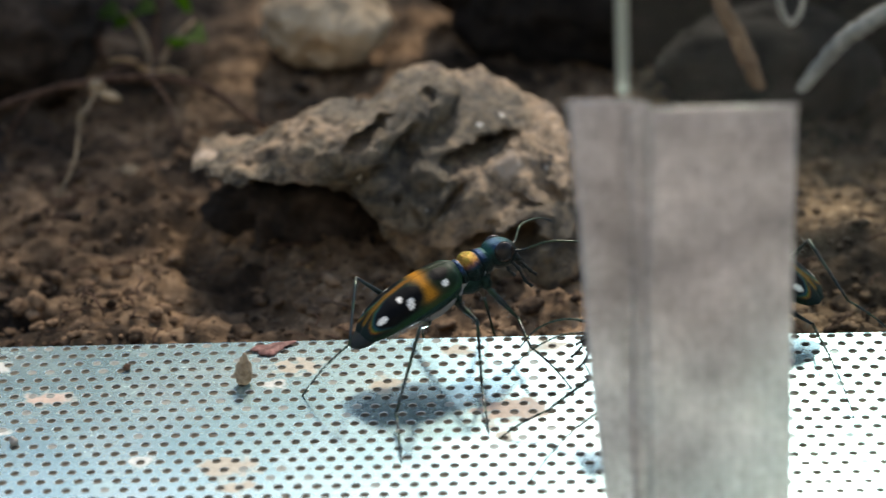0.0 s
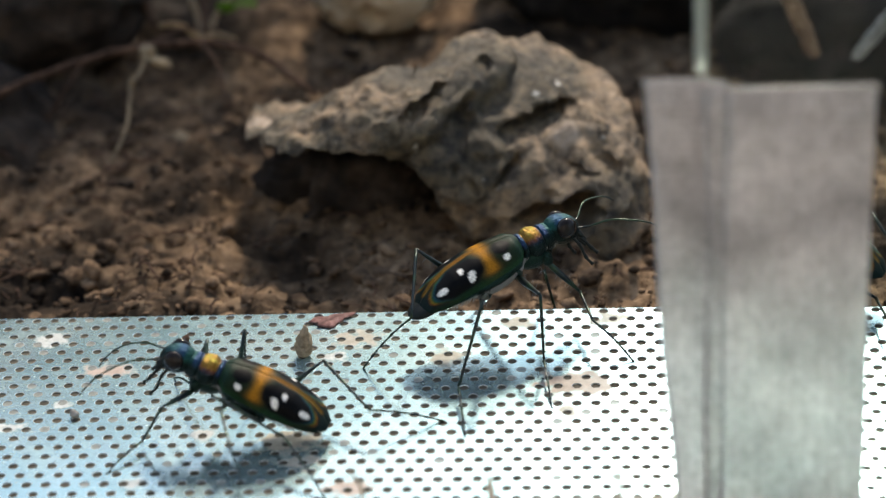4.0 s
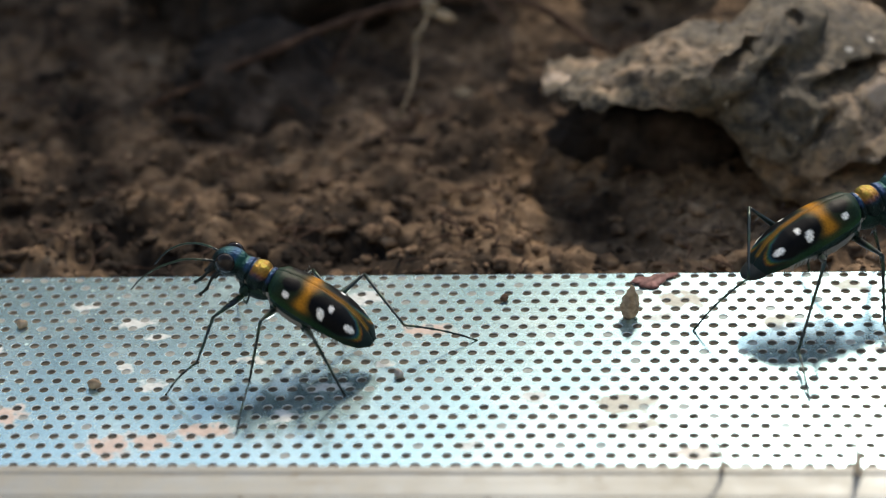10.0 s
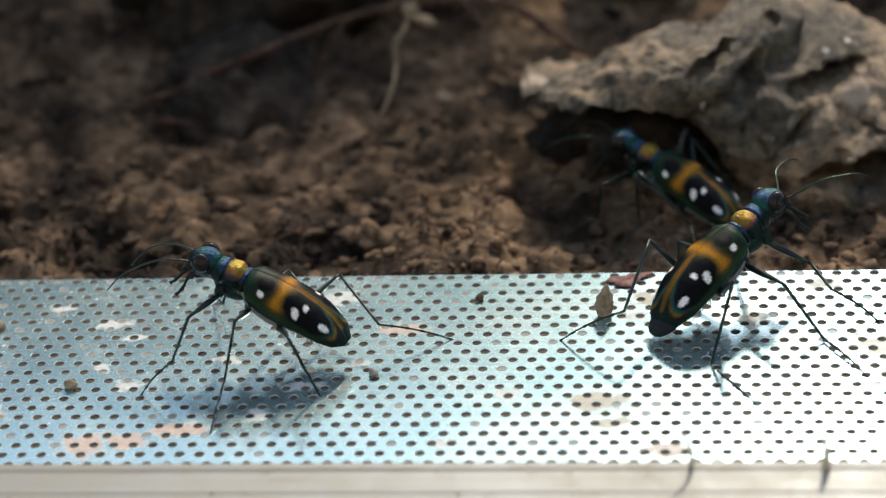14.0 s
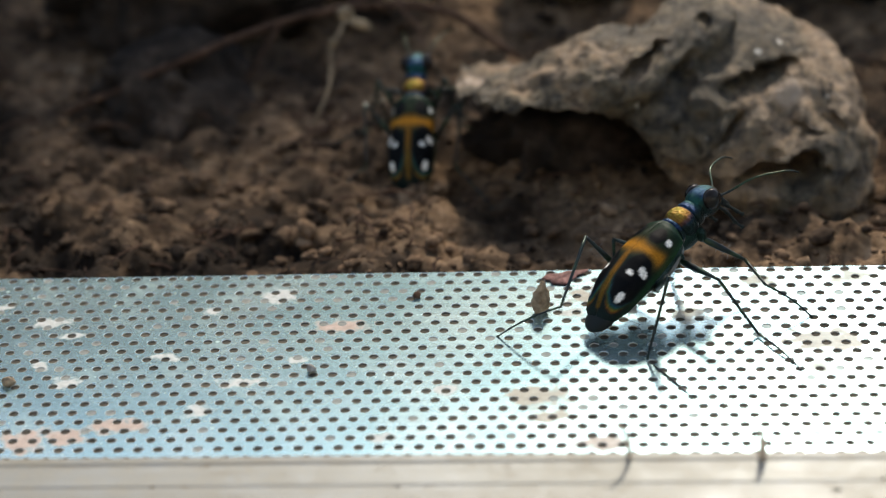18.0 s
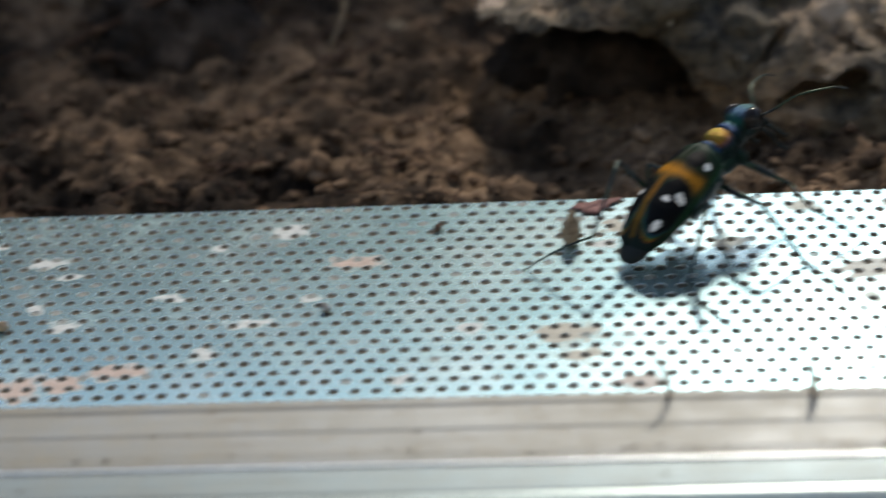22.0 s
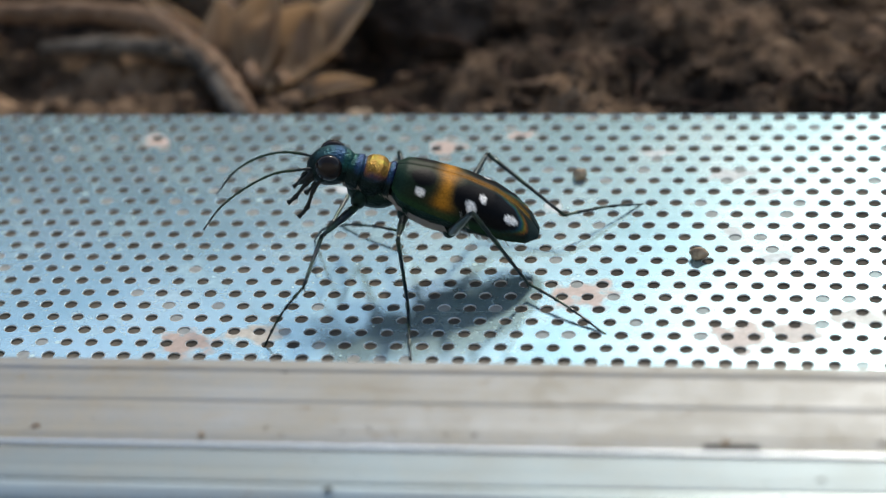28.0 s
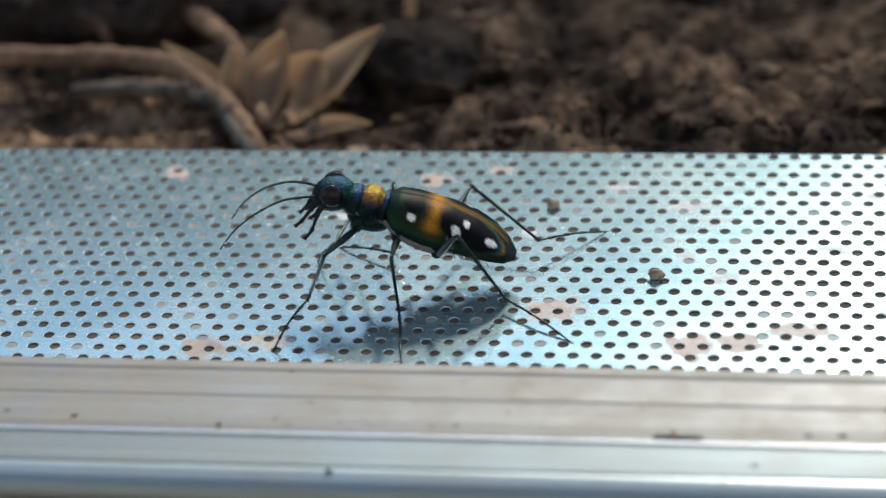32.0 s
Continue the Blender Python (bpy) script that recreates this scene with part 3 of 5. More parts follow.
def extrude_profile(name, prof, xa, xb, mat, n=60):
    verts, faces = [], []
    k = len(prof)
    for i in range(n + 1):
        x = xa + (xb - xa) * i / n
        verts += [(x, y * MM, z * MM) for y, z in prof]
    for i in range(n):
        for j in range(k):
            a, b = i * k + j, i * k + (j + 1) % k
            faces.append((a, b, b + k, a + k))
    faces += [tuple(reversed(range(k))), tuple(range(n * k, (n + 1) * k))]
    me = mesh_of(name, verts, faces, mat, False)
    return me


def round_profile(pts, r=0.25, n=3):
    """Rounds the corners of a closed profile."""
    out = []
    p = [Vector(q) for q in pts]
    for i, q in enumerate(p):
        a, b = p[i - 1] - q, p[(i + 1) % len(p)] - q
        d = min(r, a.length * 0.4, b.length * 0.4)
        s, e = q + a.normalized() * d, q + b.normalized() * d
        for k in range(n + 1):
            t = k / n
            out.append(tuple((1 - t) ** 2 * s + 2 * t * (1 - t) * q + t * t * e))
    return out


def build_rail():
    rail = thing("sliding_door_rail", "worn aluminium sliding door track with dirt in its grooves", "rail")
    xa, xb = -0.2, 0.25
    back = [(-44.2, -12), (-44.2, 5.4), (-45.3, 5.45), (-45.7, 5.3), (-48.8, 5.2), (-49.1, 5.1), (-49.5, 5.15), (-52.2, 5.02), (-52.7, 5.16), (-53.3, 5.05), (-54.3, 4.95), (-54.3, -12)]
    front = [(-53.9, 2.0), (-53.9, 4.93), (-54.4, 4.95), (-56.6, 4.86), (-57.0, 4.92), (-57.9, 4.85), (-57.9, 2.0)]
    lip = [(-57.8, 2.4), (-57.8, 4.82), (-58.5, 4.76), (-59.4, 4.45), (-60.0, 3.9), (-60.3, 3.2), (-60.3, 2.4)]
    child("front_lip", extrude_profile("front_lip", round_profile(lip), xa, xb, LIP), rail, "glossy rounded front lip")
    child("back_track", extrude_profile("back_track", round_profile(back), xa, xb, RAIL), rail)
    child("front_track", extrude_profile("front_track", round_profile(front), xa, xb, RAILGLOSS), rail)
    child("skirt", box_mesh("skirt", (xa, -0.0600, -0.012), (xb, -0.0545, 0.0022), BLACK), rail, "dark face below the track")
    # bead added on the step to draw the reflected bright line
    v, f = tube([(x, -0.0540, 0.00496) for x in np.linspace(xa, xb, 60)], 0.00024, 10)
    child("ridge", mesh_of("ridge", v, f, GLINTMETAL), rail, "shiny worn ridge")
    child("notch", box_mesh("notch", (0.0023, -0.0535, 0.0049), (0.0062, -0.0530, 0.00520), BLACK, 0.0001), rail, "small dark notch in the ridge")


def build_panel():
    """The sliding glass door with the plastic channel on its edge."""
    door = thing("sliding_glass_door", "clear sliding glass pane with greenish edge", "glass door")
    g = child("pane", box_mesh("pane", (0.0974, -0.0505, 0.0053), (0.24, -0.0465, 0.20), GLASS, 0.0003), door)
    g.visible_shadow = False
    child("pane_edge", box_mesh("pane_edge", (0.0962, -0.0504, 0.0525), (0.0971, -0.0466, 0.20), EDGE, 0.0002), door, "greenish ground edge of the glass")
    ch = thing("door_edge_channel", "grey translucent plastic channel on the glass edge", "door seal")
    n = 26
    def strip(name, xl0, xl1, xr0, xr1, ya, yb, top):
        verts, faces = [], []
        for i in range(n + 1):
            t = i / n
            z = 0.0054 + (top - 0.0054) * t
            w = 0.00015 * math.sin(t * 9 + xl0 * 3000)
            l, r = xl0 + (xl1 - xl0) * t + w, xr0 + (xr1 - xr0) * t + w * 0.5
            b = 0.0003 if 0 < i < n else 0.0006
            back = yb if i < n else ya + 0.0004
            front = ya + (0.0 if i < n else 0.0002)
            verts += [(l, back, z), (l + b, front, z), (r - b, front, z), (r, back, z)]
        for i in range(n):
            for k in range(4):
                a, b = i * 4 + k, i * 4 + (k + 1) % 4
                faces.append((a, b, b + 4, a + 4))
        faces += [(3, 2, 1, 0), (n * 4, n * 4 + 1, n * 4 + 2, n * 4 + 3)]
        child(name, mesh_of(name, verts, faces, TAPE, False), ch)
    strip("side_strip", 0.0945, 0.0917, 0.0977, 0.0977, -0.0498, -0.0478, 0.0517)
    strip("face_strip", 0.0982, 0.0986, 0.1114, 0.1112, -0.0530, -0.0508, 0.0523)
    strip("edge_bead", 0.0970, 0.0970, 0.0986, 0.0988, -0.0512, -0.0500, 0.0520)


# ---- rocks, plants, crumbs ----
def rock_mesh(name, center, radii, mat, seed, sub=5, rough=0.22, cut=None):
    bm = bmesh.new()
    bmesh.ops.create_icosphere(bm, subdivisions=sub, radius=1.0)
    s = Vector((seed * 7.3, seed * 3.1, seed * 5.7))
    r = Vector(radii)
    for v in bm.verts:
        d = v.co.normalized()
        q = Vector((d.x * r.x, d.y * r.y, d.z * r.z)) * 55
        k = 1 + rough * noise.fractal(q * 0.9 + s, 1.0, 2.0, 4) * 0.8
        ridge = 1 - abs(noise.noise(q * 1.8 + s))
        k += rough * 0.35 * (ridge - 0.7)
        k += rough * 0.24 * noise.fractal(q * 6 + s, 0.7, 2.1, 5)
        pit = noise.noise(q * 4.5 - s)
        if pit > 0.22:
            k -= (pit - 0.22) * rough * 1.1
        p = Vector((d.x * r.x, d.y * r.y, d.z * r.z)) * k
        if cut:
            p = cut(p, d)
        v.co = p
    me = bpy.data.meshes.new(name)
    bm.to_mesh(me)
    bm.free()
    me.materials.append(mat)
    me.shade_smooth()
    return me


def lumps_mesh(name, lumps, voxel):
    """One skin round a heap of turned ellipsoids: centre, radii, tilt about y and about x."""
    bits = []
    for c, r, ty, tx in lumps:
        v, f = ball((0, 0, 0), r, 40, 24)
        m = Matrix.Translation(c) @ Matrix.Rotation(radians(ty), 4, "Y") @ Matrix.Rotation(radians(tx), 4, "X")
        bits.append(([m @ p for p in v], f))
    v, f = joined(bits)
    me = bpy.data.meshes.new(name)
    me.from_pydata([tuple(p) for p in v], [], f)
    ob = bpy.data.objects.new(name, me)
    scene.collection.objects.link(ob)
    mod = ob.modifiers.new("skin", "REMESH")
    mod.mode = "VOXEL"
    mod.voxel_size = voxel
    out = bpy.data.meshes.new_from_object(ob.evaluated_get(bpy.context.evaluated_depsgraph_get()))
    bpy.data.objects.remove(ob)
    return out


def lava_rock_mesh():
    """Dome with a wing over a dark undercut, deep crevices and many pits; millimetres, then metres."""
    me = lumps_mesh("lava_rock", [((76.5, 40, 1.6), (15.5, 13.5, 9.3), 0, 0), ((72, 40, 3.8), (8.5, 10, 8.0), 0, 0), ((84.3, 38, -1.5), (9.8, 12, 7.6), 12, 0), ((84.2, 39, 1.9), (10.2, 10.5, 6.9), 24, 0),
                                  ((59.8, 35.0, 7.0), (17.4, 8.5, 3.2), -16, 6), ((64.5, 36, 7.0), (5, 6, 4.2), 0, 0), ((68.5, 33, 3), (5, 6.5, 5.5), 35, 0), ((60, 46, -4), (15, 8, 5.5), -10, 0), ((74, 46, -2), (12, 9, 9), 0, 0)], 0.36)
    hollows = [((81.3, 31.0, 7.2), (6.0, 9.5, 1.2), 0.16), ((82.6, 25.5, -1.3), (5.8, 9.0, 1.4), 0.03), ((77.2, 27.0, 3.6), (3.2, 3.5, 0.4), 0.75), ((85.0, 28.0, 2.6), (3.4, 3.0, 0.35), -0.2),
               ((72, 33, 9.6), (3.4, 3.0, 1.0), 0.5), ((79, 35, 11.5), (2.4, 2.6, 0.9), -0.2), ((67, 34, 11.0), (3.2, 2.4, 0.8), 0.3), ((88.5, 30, 3.2), (2.6, 2.4, 0.7), -0.5)]
    rng = random.Random(21)
    for _ in range(48):
        x, z, r = rng.uniform(62, 91), rng.uniform(-3, 13), rng.uniform(0.35, 0.95)
        y = 40.5 - 14.5 * math.sqrt(max(0.0, 1 - ((x - 76.5) / 16.5) ** 2 * 0.8 - ((z - 1.5) / 12.6) ** 2)) + 0.66 * sm(64, 73, x) * (z - 2)
        hollows.append(((x, y, z), (r * rng.uniform(0.9, 1.9), r * 1.6, r * 0.7), rng.uniform(-0.7, 0.7)))
    normals = [v.normal.copy() for v in me.vertices]
    places = [v.co.copy() for v in me.vertices]
    made = []
    for p, n in zip(places, normals):
        q = p * 0.11
        h = 1.1 * noise.fractal(q, 1.0, 2.0, 3) + 0.7 * (0.6 - abs(noise.noise(p * 0.21)) * 2) + 0.5 * noise.fractal(p * 0.55, 0.8, 2.1, 4) + 0.65 * (0.45 - noise.voronoi(p * 0.17)[0][0]) + 0.3 * (0.45 - noise.voronoi(p * 0.5)[0][0])
        p = p + n * h
        p.y += 0.66 * sm(64, 73, p.x) * (p.z - 2)
        wob = noise.noise_vector(p * 0.5) * 0.5
        edge = np.interp(p.x, [40, 48, 57, 63, 67, 71, 75], [6.8, 7.0, 7.2, 6.4, 2.6, -3.2, -9.0]) + 1.3 * noise.noise(p * 0.28) + 0.8 * wob.z
        under = sm(0.0, np.interp(p.x, [55, 70], [5.5, 7.0]), edge - p.z)
        if under > 0 and p.y < 52:
            p.y = max(p.y, 27 + np.interp(p.x, [50, 64, 70, 77], [24, 20, 11, 4]) * under + 1.5 * wob.x + 1.2 * noise.noise(p * 0.8))
        for (cx, cy, cz), (a, b, c), t in hollows:
            u, w = p.x + wob.x - cx, p.z + wob.z - cz
            if abs(u) > a + c + 1 or abs(w) > a + c + 1:
                continue
            uu, ww = u * math.cos(t) + w * math.sin(t), -u * math.sin(t) + w * math.cos(t)
            e = 1 - (uu / a) ** 2 - (ww / c) ** 2
            if e > 0:
                back = cy + b * e ** 0.5
                if cy - 2.5 * b < p.y < back:
                    p.y = back
        made.append(p * MM)
    me.vertices.foreach_set("co", np.array(made, np.float32).ravel())
    me.update()
    me.materials.clear()
    me.materials.append(ROCK)
    me.shade_smooth()
    return me


def build_rocks():
    rock = new("lava_rock", lava_rock_mesh())
    tagged(rock, "pitted grey-brown lava rock with dark hollow beneath", "rock")
    specs = [("tan_rock", (0.0557, 0.090, 0.0005), (0.0092, 0.010, 0.0068), TANROCK, 2.0, "weathered tan rock behind the lava rock", 0.34),
             # stone added inside the hollow, its dark colour deepens the shade there
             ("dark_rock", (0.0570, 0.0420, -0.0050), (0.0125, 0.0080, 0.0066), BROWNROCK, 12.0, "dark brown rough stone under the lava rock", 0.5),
             # three black rocks added to stand in for the shaded corner
             ("dark_rock", (0.096, 0.100, 0.004), (0.026, 0.016, 0.017), SHADEROCK, 4.0, "black rough rock in the shade", 0.25),
             ("dark_rock", (0.133, 0.094, 0.006), (0.022, 0.016, 0.020), SHADEROCK, 5.0, "black rough rock in the shade", 0.25),
             ("dark_rock", (0.118, 0.075, -0.002), (0.014, 0.010, 0.010), SHADEROCK, 6.0, "black rough rock in the shade", 0.28),
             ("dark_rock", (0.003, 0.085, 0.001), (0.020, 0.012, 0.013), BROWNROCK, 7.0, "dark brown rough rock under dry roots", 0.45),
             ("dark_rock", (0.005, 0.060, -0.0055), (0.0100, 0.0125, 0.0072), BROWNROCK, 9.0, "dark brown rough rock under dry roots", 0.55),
             # two rocks added where only shaded gaps lie between the plants
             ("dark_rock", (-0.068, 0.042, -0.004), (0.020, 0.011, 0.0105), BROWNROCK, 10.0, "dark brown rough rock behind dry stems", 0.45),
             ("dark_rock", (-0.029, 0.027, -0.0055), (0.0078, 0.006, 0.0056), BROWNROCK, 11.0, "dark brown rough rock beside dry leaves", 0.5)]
    for name, loc, rad, mat, seed, label, rough in specs:
        ob = new(name, rock_mesh(name, (0, 0, 0), rad, mat, seed, 5, rough))
        ob.location = loc
        tagged(ob, label, "rock", "dark rocks" if name == "dark_rock" else "")


def twig_thing(name, points, radii, mat, label, category="twig", n=26, sides=9):
    pts = spline([Vector(p) * MM for p in points], n)
    rr = [np.interp(i / (n - 1), np.linspace(0, 1, len(radii)), radii) * MM * (1 + 0.12 * math.sin(i * 2.7)) for i in range(n)]
    pts = [p + Vector((noise.noise(p * 300), noise.noise(p * 300 + Vector((5, 0, 0))), noise.noise(p * 300 + Vector((0, 5, 0))))) * 0.0003 for p in pts]
    v, f = tube(pts, rr, sides)
    return tagged(new(name, mesh_of(name, v, f, mat)), label, category)


def blade(points, width, cup=0.3, n=16, thick=0.00015):
    """A curved leaf blade with thickness."""
    pts = spline([Vector(p) * MM for p in points], n)
    verts, faces = [], []
    for i, p in enumerate(pts):
        t = i / (n - 1)
        d = (pts[min(i + 1, n - 1)] - pts[max(i - 1, 0)]).normalized()
        side = d.cross(Vector((0, -0.4, 1))).normalized()
        up = side.cross(d)
        w = width * MM * (math.sin(math.pi * (0.08 + 0.92 * t) ** 0.8) * 0.9 + 0.06)
        for s in (-1, -0.5, 0, 0.5, 1):
            e = p + side * w * s + up * (cup * w * (s * s - 0.4) + 0.06 * w * math.sin(t * 11 + s * 3))
            verts += [e, e - up * thick]
    for i in range(n - 1):
        for k in range(4):
            a, b = i * 10 + k * 2, i * 10 + (k + 1) * 2
            faces += [(a, b, b + 10, a + 10), (a + 1, a + 11, b + 11, b + 1)]
        for k in (0, 8):
            a = i * 10 + k
            faces.append((a, a + 10, a + 11, a + 1))
    return verts, faces


def build_plants():
    root = twig_thing("dry_root", [(-8, 50, -3), (5.6, 55, 1.2), (18.9, 64, 3), (27, 67, 3.4), (34, 69, 3), (42, 67.5, 1.5), (50, 62, -2)], [0.3, 0.5, 0.55, 0.55, 0.5, 0.5, 0.4], TWIG, "thin reddish-brown dry root arching over the soil", "root")
    for q in (((18.9, 64, 3), (17, 60, 1), (14, 57, -3)), ((34, 69, 3), (37, 64, 1), (38, 60, -3)), ((27, 67, 3.4), (31, 71, 4), (36, 75, 2))):
        v, f = tube(spline([Vector(p) * MM for p in q], 12), [0.0003 - 0.00001 * k for k in range(12)], 6)
        child("rootlet", mesh_of("rootlet", v, f, TWIG), root)
    stem = thing("bud_stem", "pale dry buds on a thin bent stalk", "dry plant")
    v, f = tube(spline([Vector(p) * MM for p in ((27.5, 65.8, 3.6), (26.8, 60, 2.6), (26.2, 57, 2.2), (26.3, 51, -0.5), (24.6, 45.8, -3.5))], 16), [0.0002] * 16, 7)
    child("stalk", mesh_of("stalk", v, f, BUD), stem)
    for c, r in (((27.3, 65.2, 3.4), (1.1, 1.0, 1.0)), ((29.4, 63.0, 2.8), (1.5, 0.8, 0.7)), ((26.3, 57.6, 2.4), (0.6, 0.7, 1.3))):
        v, f = ball(Vector(c) * MM, Vector(r) * MM, 14, 9, 0.4)
        v = [p + 0.00018 * noise.noise_vector(p * 1500) for p in v]
        child("bud", mesh_of("bud", v, f, BUD), stem)
    tw = thing("dry_tuft", "tuft of pale dry twig ends", "dry plant")
    for i, q in enumerate((((33, 78, -1), (31, 83, 3), (28, 86, 6)), ((33, 78, -1), (35, 83, 2), (38, 86, 4)), ((33, 78, -1), (30, 77, 2), (27, 77, 2)), ((33, 78, -1), (35, 76, 1), (38, 74, 1)), ((33, 78, -1), (33, 86, 6), (36, 95, 14)))):
        v, f = tube(spline([Vector(p) * MM for p in q], 10), [0.0006 - 0.00004 * k for k in range(10)], 6)
        child("twig_end", mesh_of("twig_end", v, f, DRYLEAF if i < 4 else TWIG), tw)
    lf = thing("leafy_sprout", "small green leaves of a sprout by the rear wall", "plant")
    for q, w in ((((27, 90, 2), (29.8, 86, 6), (33, 83, 7)), 3.0), (((36, 92, 3), (35, 88, 8), (34, 84, 9)), 1.8), (((36, 84, 1), (38, 79, 5), (41, 76, 5)), 2.6), (((22, 92, 2), (25, 88, 5), (27, 85, 5)), 2.2)):
        v, f = blade(q, w)
        child("leaf", mesh_of("leaf", v, f, LEAF), lf)
    twig_thing("dry_twig", [(16, 100, 6), (20, 92, 7), (23, 88, 4), (25, 83, -1)], [0.9, 0.9, 0.7, 0.5], TWIG, "short brown dry twig leaning in the shade")
    for q, r, mat, lab in (
            ([(117.2, 66, -4.5), (116.7, 66, -0.6), (114.8, 66, 4.8), (112.5, 66, 10.2), (111, 67, 14)], [1.1, 1.2, 1.2, 1.1, 1.0], RUSTTWIG, "brown dry stem standing before black rocks"),
            ([(120.6, 66, -4.0), (121.6, 66, -0.8), (126.0, 66, 5.3), (130.4, 66, 9.2), (135, 67, 11.5)], [0.6, 0.8, 1.1, 1.2, 1.2], PALETWIG, "pale grey dead twig leaning on black rocks"),
            ([(119.0, 66, 13.5), (119.4, 66, 11.6), (120.6, 66, 9.6), (122.0, 66, 11.0), (122.4, 66, 13.5)], [0.5, 0.5, 0.5, 0.45, 0.4], PALETWIG, "pale grey curled dead tendril"),
            ([(96, 88, 0), (99.0, 93, 3), (101, 98, 6)], [0.9, 1.0, 0.8], TWIG, "brown dry twig in the shade")):
        twig_thing("dead_twig", q, r, mat, lab)
    # dry grass clump beside the far end of the plate
    for q, r, mat, lab in (
            ([(-92, 26, -2), (-71, 24.5, -2), (-60, 24, -2), (-53, 21, -2.2), (-46, 13.5, -3.2), (-42, 7, -4.5)], [0.9, 1.1, 1.15, 1.1, 0.95, 0.8], REED, "thick reddish-brown dry grass stem"),
            ([(-66, 20.5, -4), (-58, 19.5, -3.2), (-49.5, 16.5, -3), (-43, 7, -4.5)], [0.6, 0.9, 1.0, 0.9], GREYTWIG, "grey weathered dry grass stem"),
            ([(-84, 66, 0), (-73, 54, -1), (-59, 39, -2), (-52, 31, -2), (-47, 23, -2.5), (-43, 13, -4)], [0.9, 1.05, 1.05, 0.95, 0.8], REED, "long brown dry grass stem slanting over soil"),
            ([(-88, 58, 8), (-78, 46, 4), (-70, 38, 0), (-64, 30, -3)], [1.3, 1.2, 1.0, 0.6], TWIG, "brown dry stem lying in the shade"),
            ([(-76, 54, 3), (-68, 44, 0), (-62, 36, -3)], [0.9, 0.9, 0.5], TWIG, "thin brown dry stem lying in the shade"),
            ([(-31, 36, -3), (-31, 38, 2), (-30.5, 40, 6)], [0.7, 0.6, 0.5], DRYLEAF, "short pale dry stalk standing in soil")):
        reed = twig_thing("dry_reed", q, r, mat, lab, n=30, sides=10)
        if len(q) > 3:
            pts = spline([Vector(p) * MM for p in q], 31)
            for k in (9, 16, 23):
                wide = np.interp(k / 30, np.linspace(0, 1, len(r)), r) * MM
                v, f = tube([pts[k - 1].lerp(pts[k], 0.3), pts[k], pts[k].lerp(pts[k + 1], 0.7)], [wide * 1.08, wide * 1.28, wide * 1.05], 10)
                child("node", mesh_of("node", v, f, mat), reed, "swollen joint of the stem")
            v, f = blade([tuple(1000 * p + Vector((0, 0, 0.4))) for p in (pts[16], pts[18], pts[20], pts[22])], 0.9, 0.9)
            child("leaf_sheath", mesh_of("leaf_sheath", v, f, DRYLEAF), reed, "pale torn leaf sheath")
    clump = thing("dry_leaf_clump", "curled pale tan dead leaves on the soil", "dead leaf")
    for q, w in ((((-42.5, 14, -4.5), (-40.8, 17, -3), (-39.6, 19.5, -1.2), (-38.6, 21.5, 0.2)), 4.2), (((-40, 15, -4), (-37.5, 19, -2.5), (-35, 22.5, -0.6), (-32.2, 25.5, 1.2)), 2.6), (((-45, 14, -4), (-46.5, 17, -3), (-47.2, 19.5, -1), (-47.8, 21.5, 0.8)), 2.4),
                 (((-43.8, 15, -4), (-43.6, 18, -1.8), (-43.0, 20.5, 0.4), (-42.4, 22.5, 2.2)), 2.6), (((-39, 12, -4.8), (-36, 13.5, -4.3), (-32, 14.5, -4.5)), 1.2), (((-44.5, 14.5, -4), (-49, 19, -3), (-53, 23, -2), (-57, 27, -1.5)), 1.3)):
        v, f = blade(q, w, 0.75)
        child("leaf_blade", mesh_of("leaf_blade", v, f, DRYLEAF), clump)


def clod_verts(rng, size, flat=0.7):
    bm = bmesh.new()
    bmesh.ops.create_icosphere(bm, subdivisions=2, radius=1.0)
    s = Vector((rng.uniform(0, 99), rng.uniform(0, 99), rng.uniform(0, 99)))
    e = Vector((rng.uniform(0.7, 1.3), rng.uniform(0.7, 1.2), flat))
    for v in bm.verts:
        k = 1 + 0.45 * noise.noise(v.co * 1.3 + s) + 0.25 * noise.noise(v.co * 3.5 + s)
        v.co = Vector([a * b for a, b in zip(v.co * k, e)]) * size
    vs, fs = [v.co.copy() for v in bm.verts], [tuple(v.index for v in f.verts) for f in bm.faces]
    bm.free()
    return vs, fs


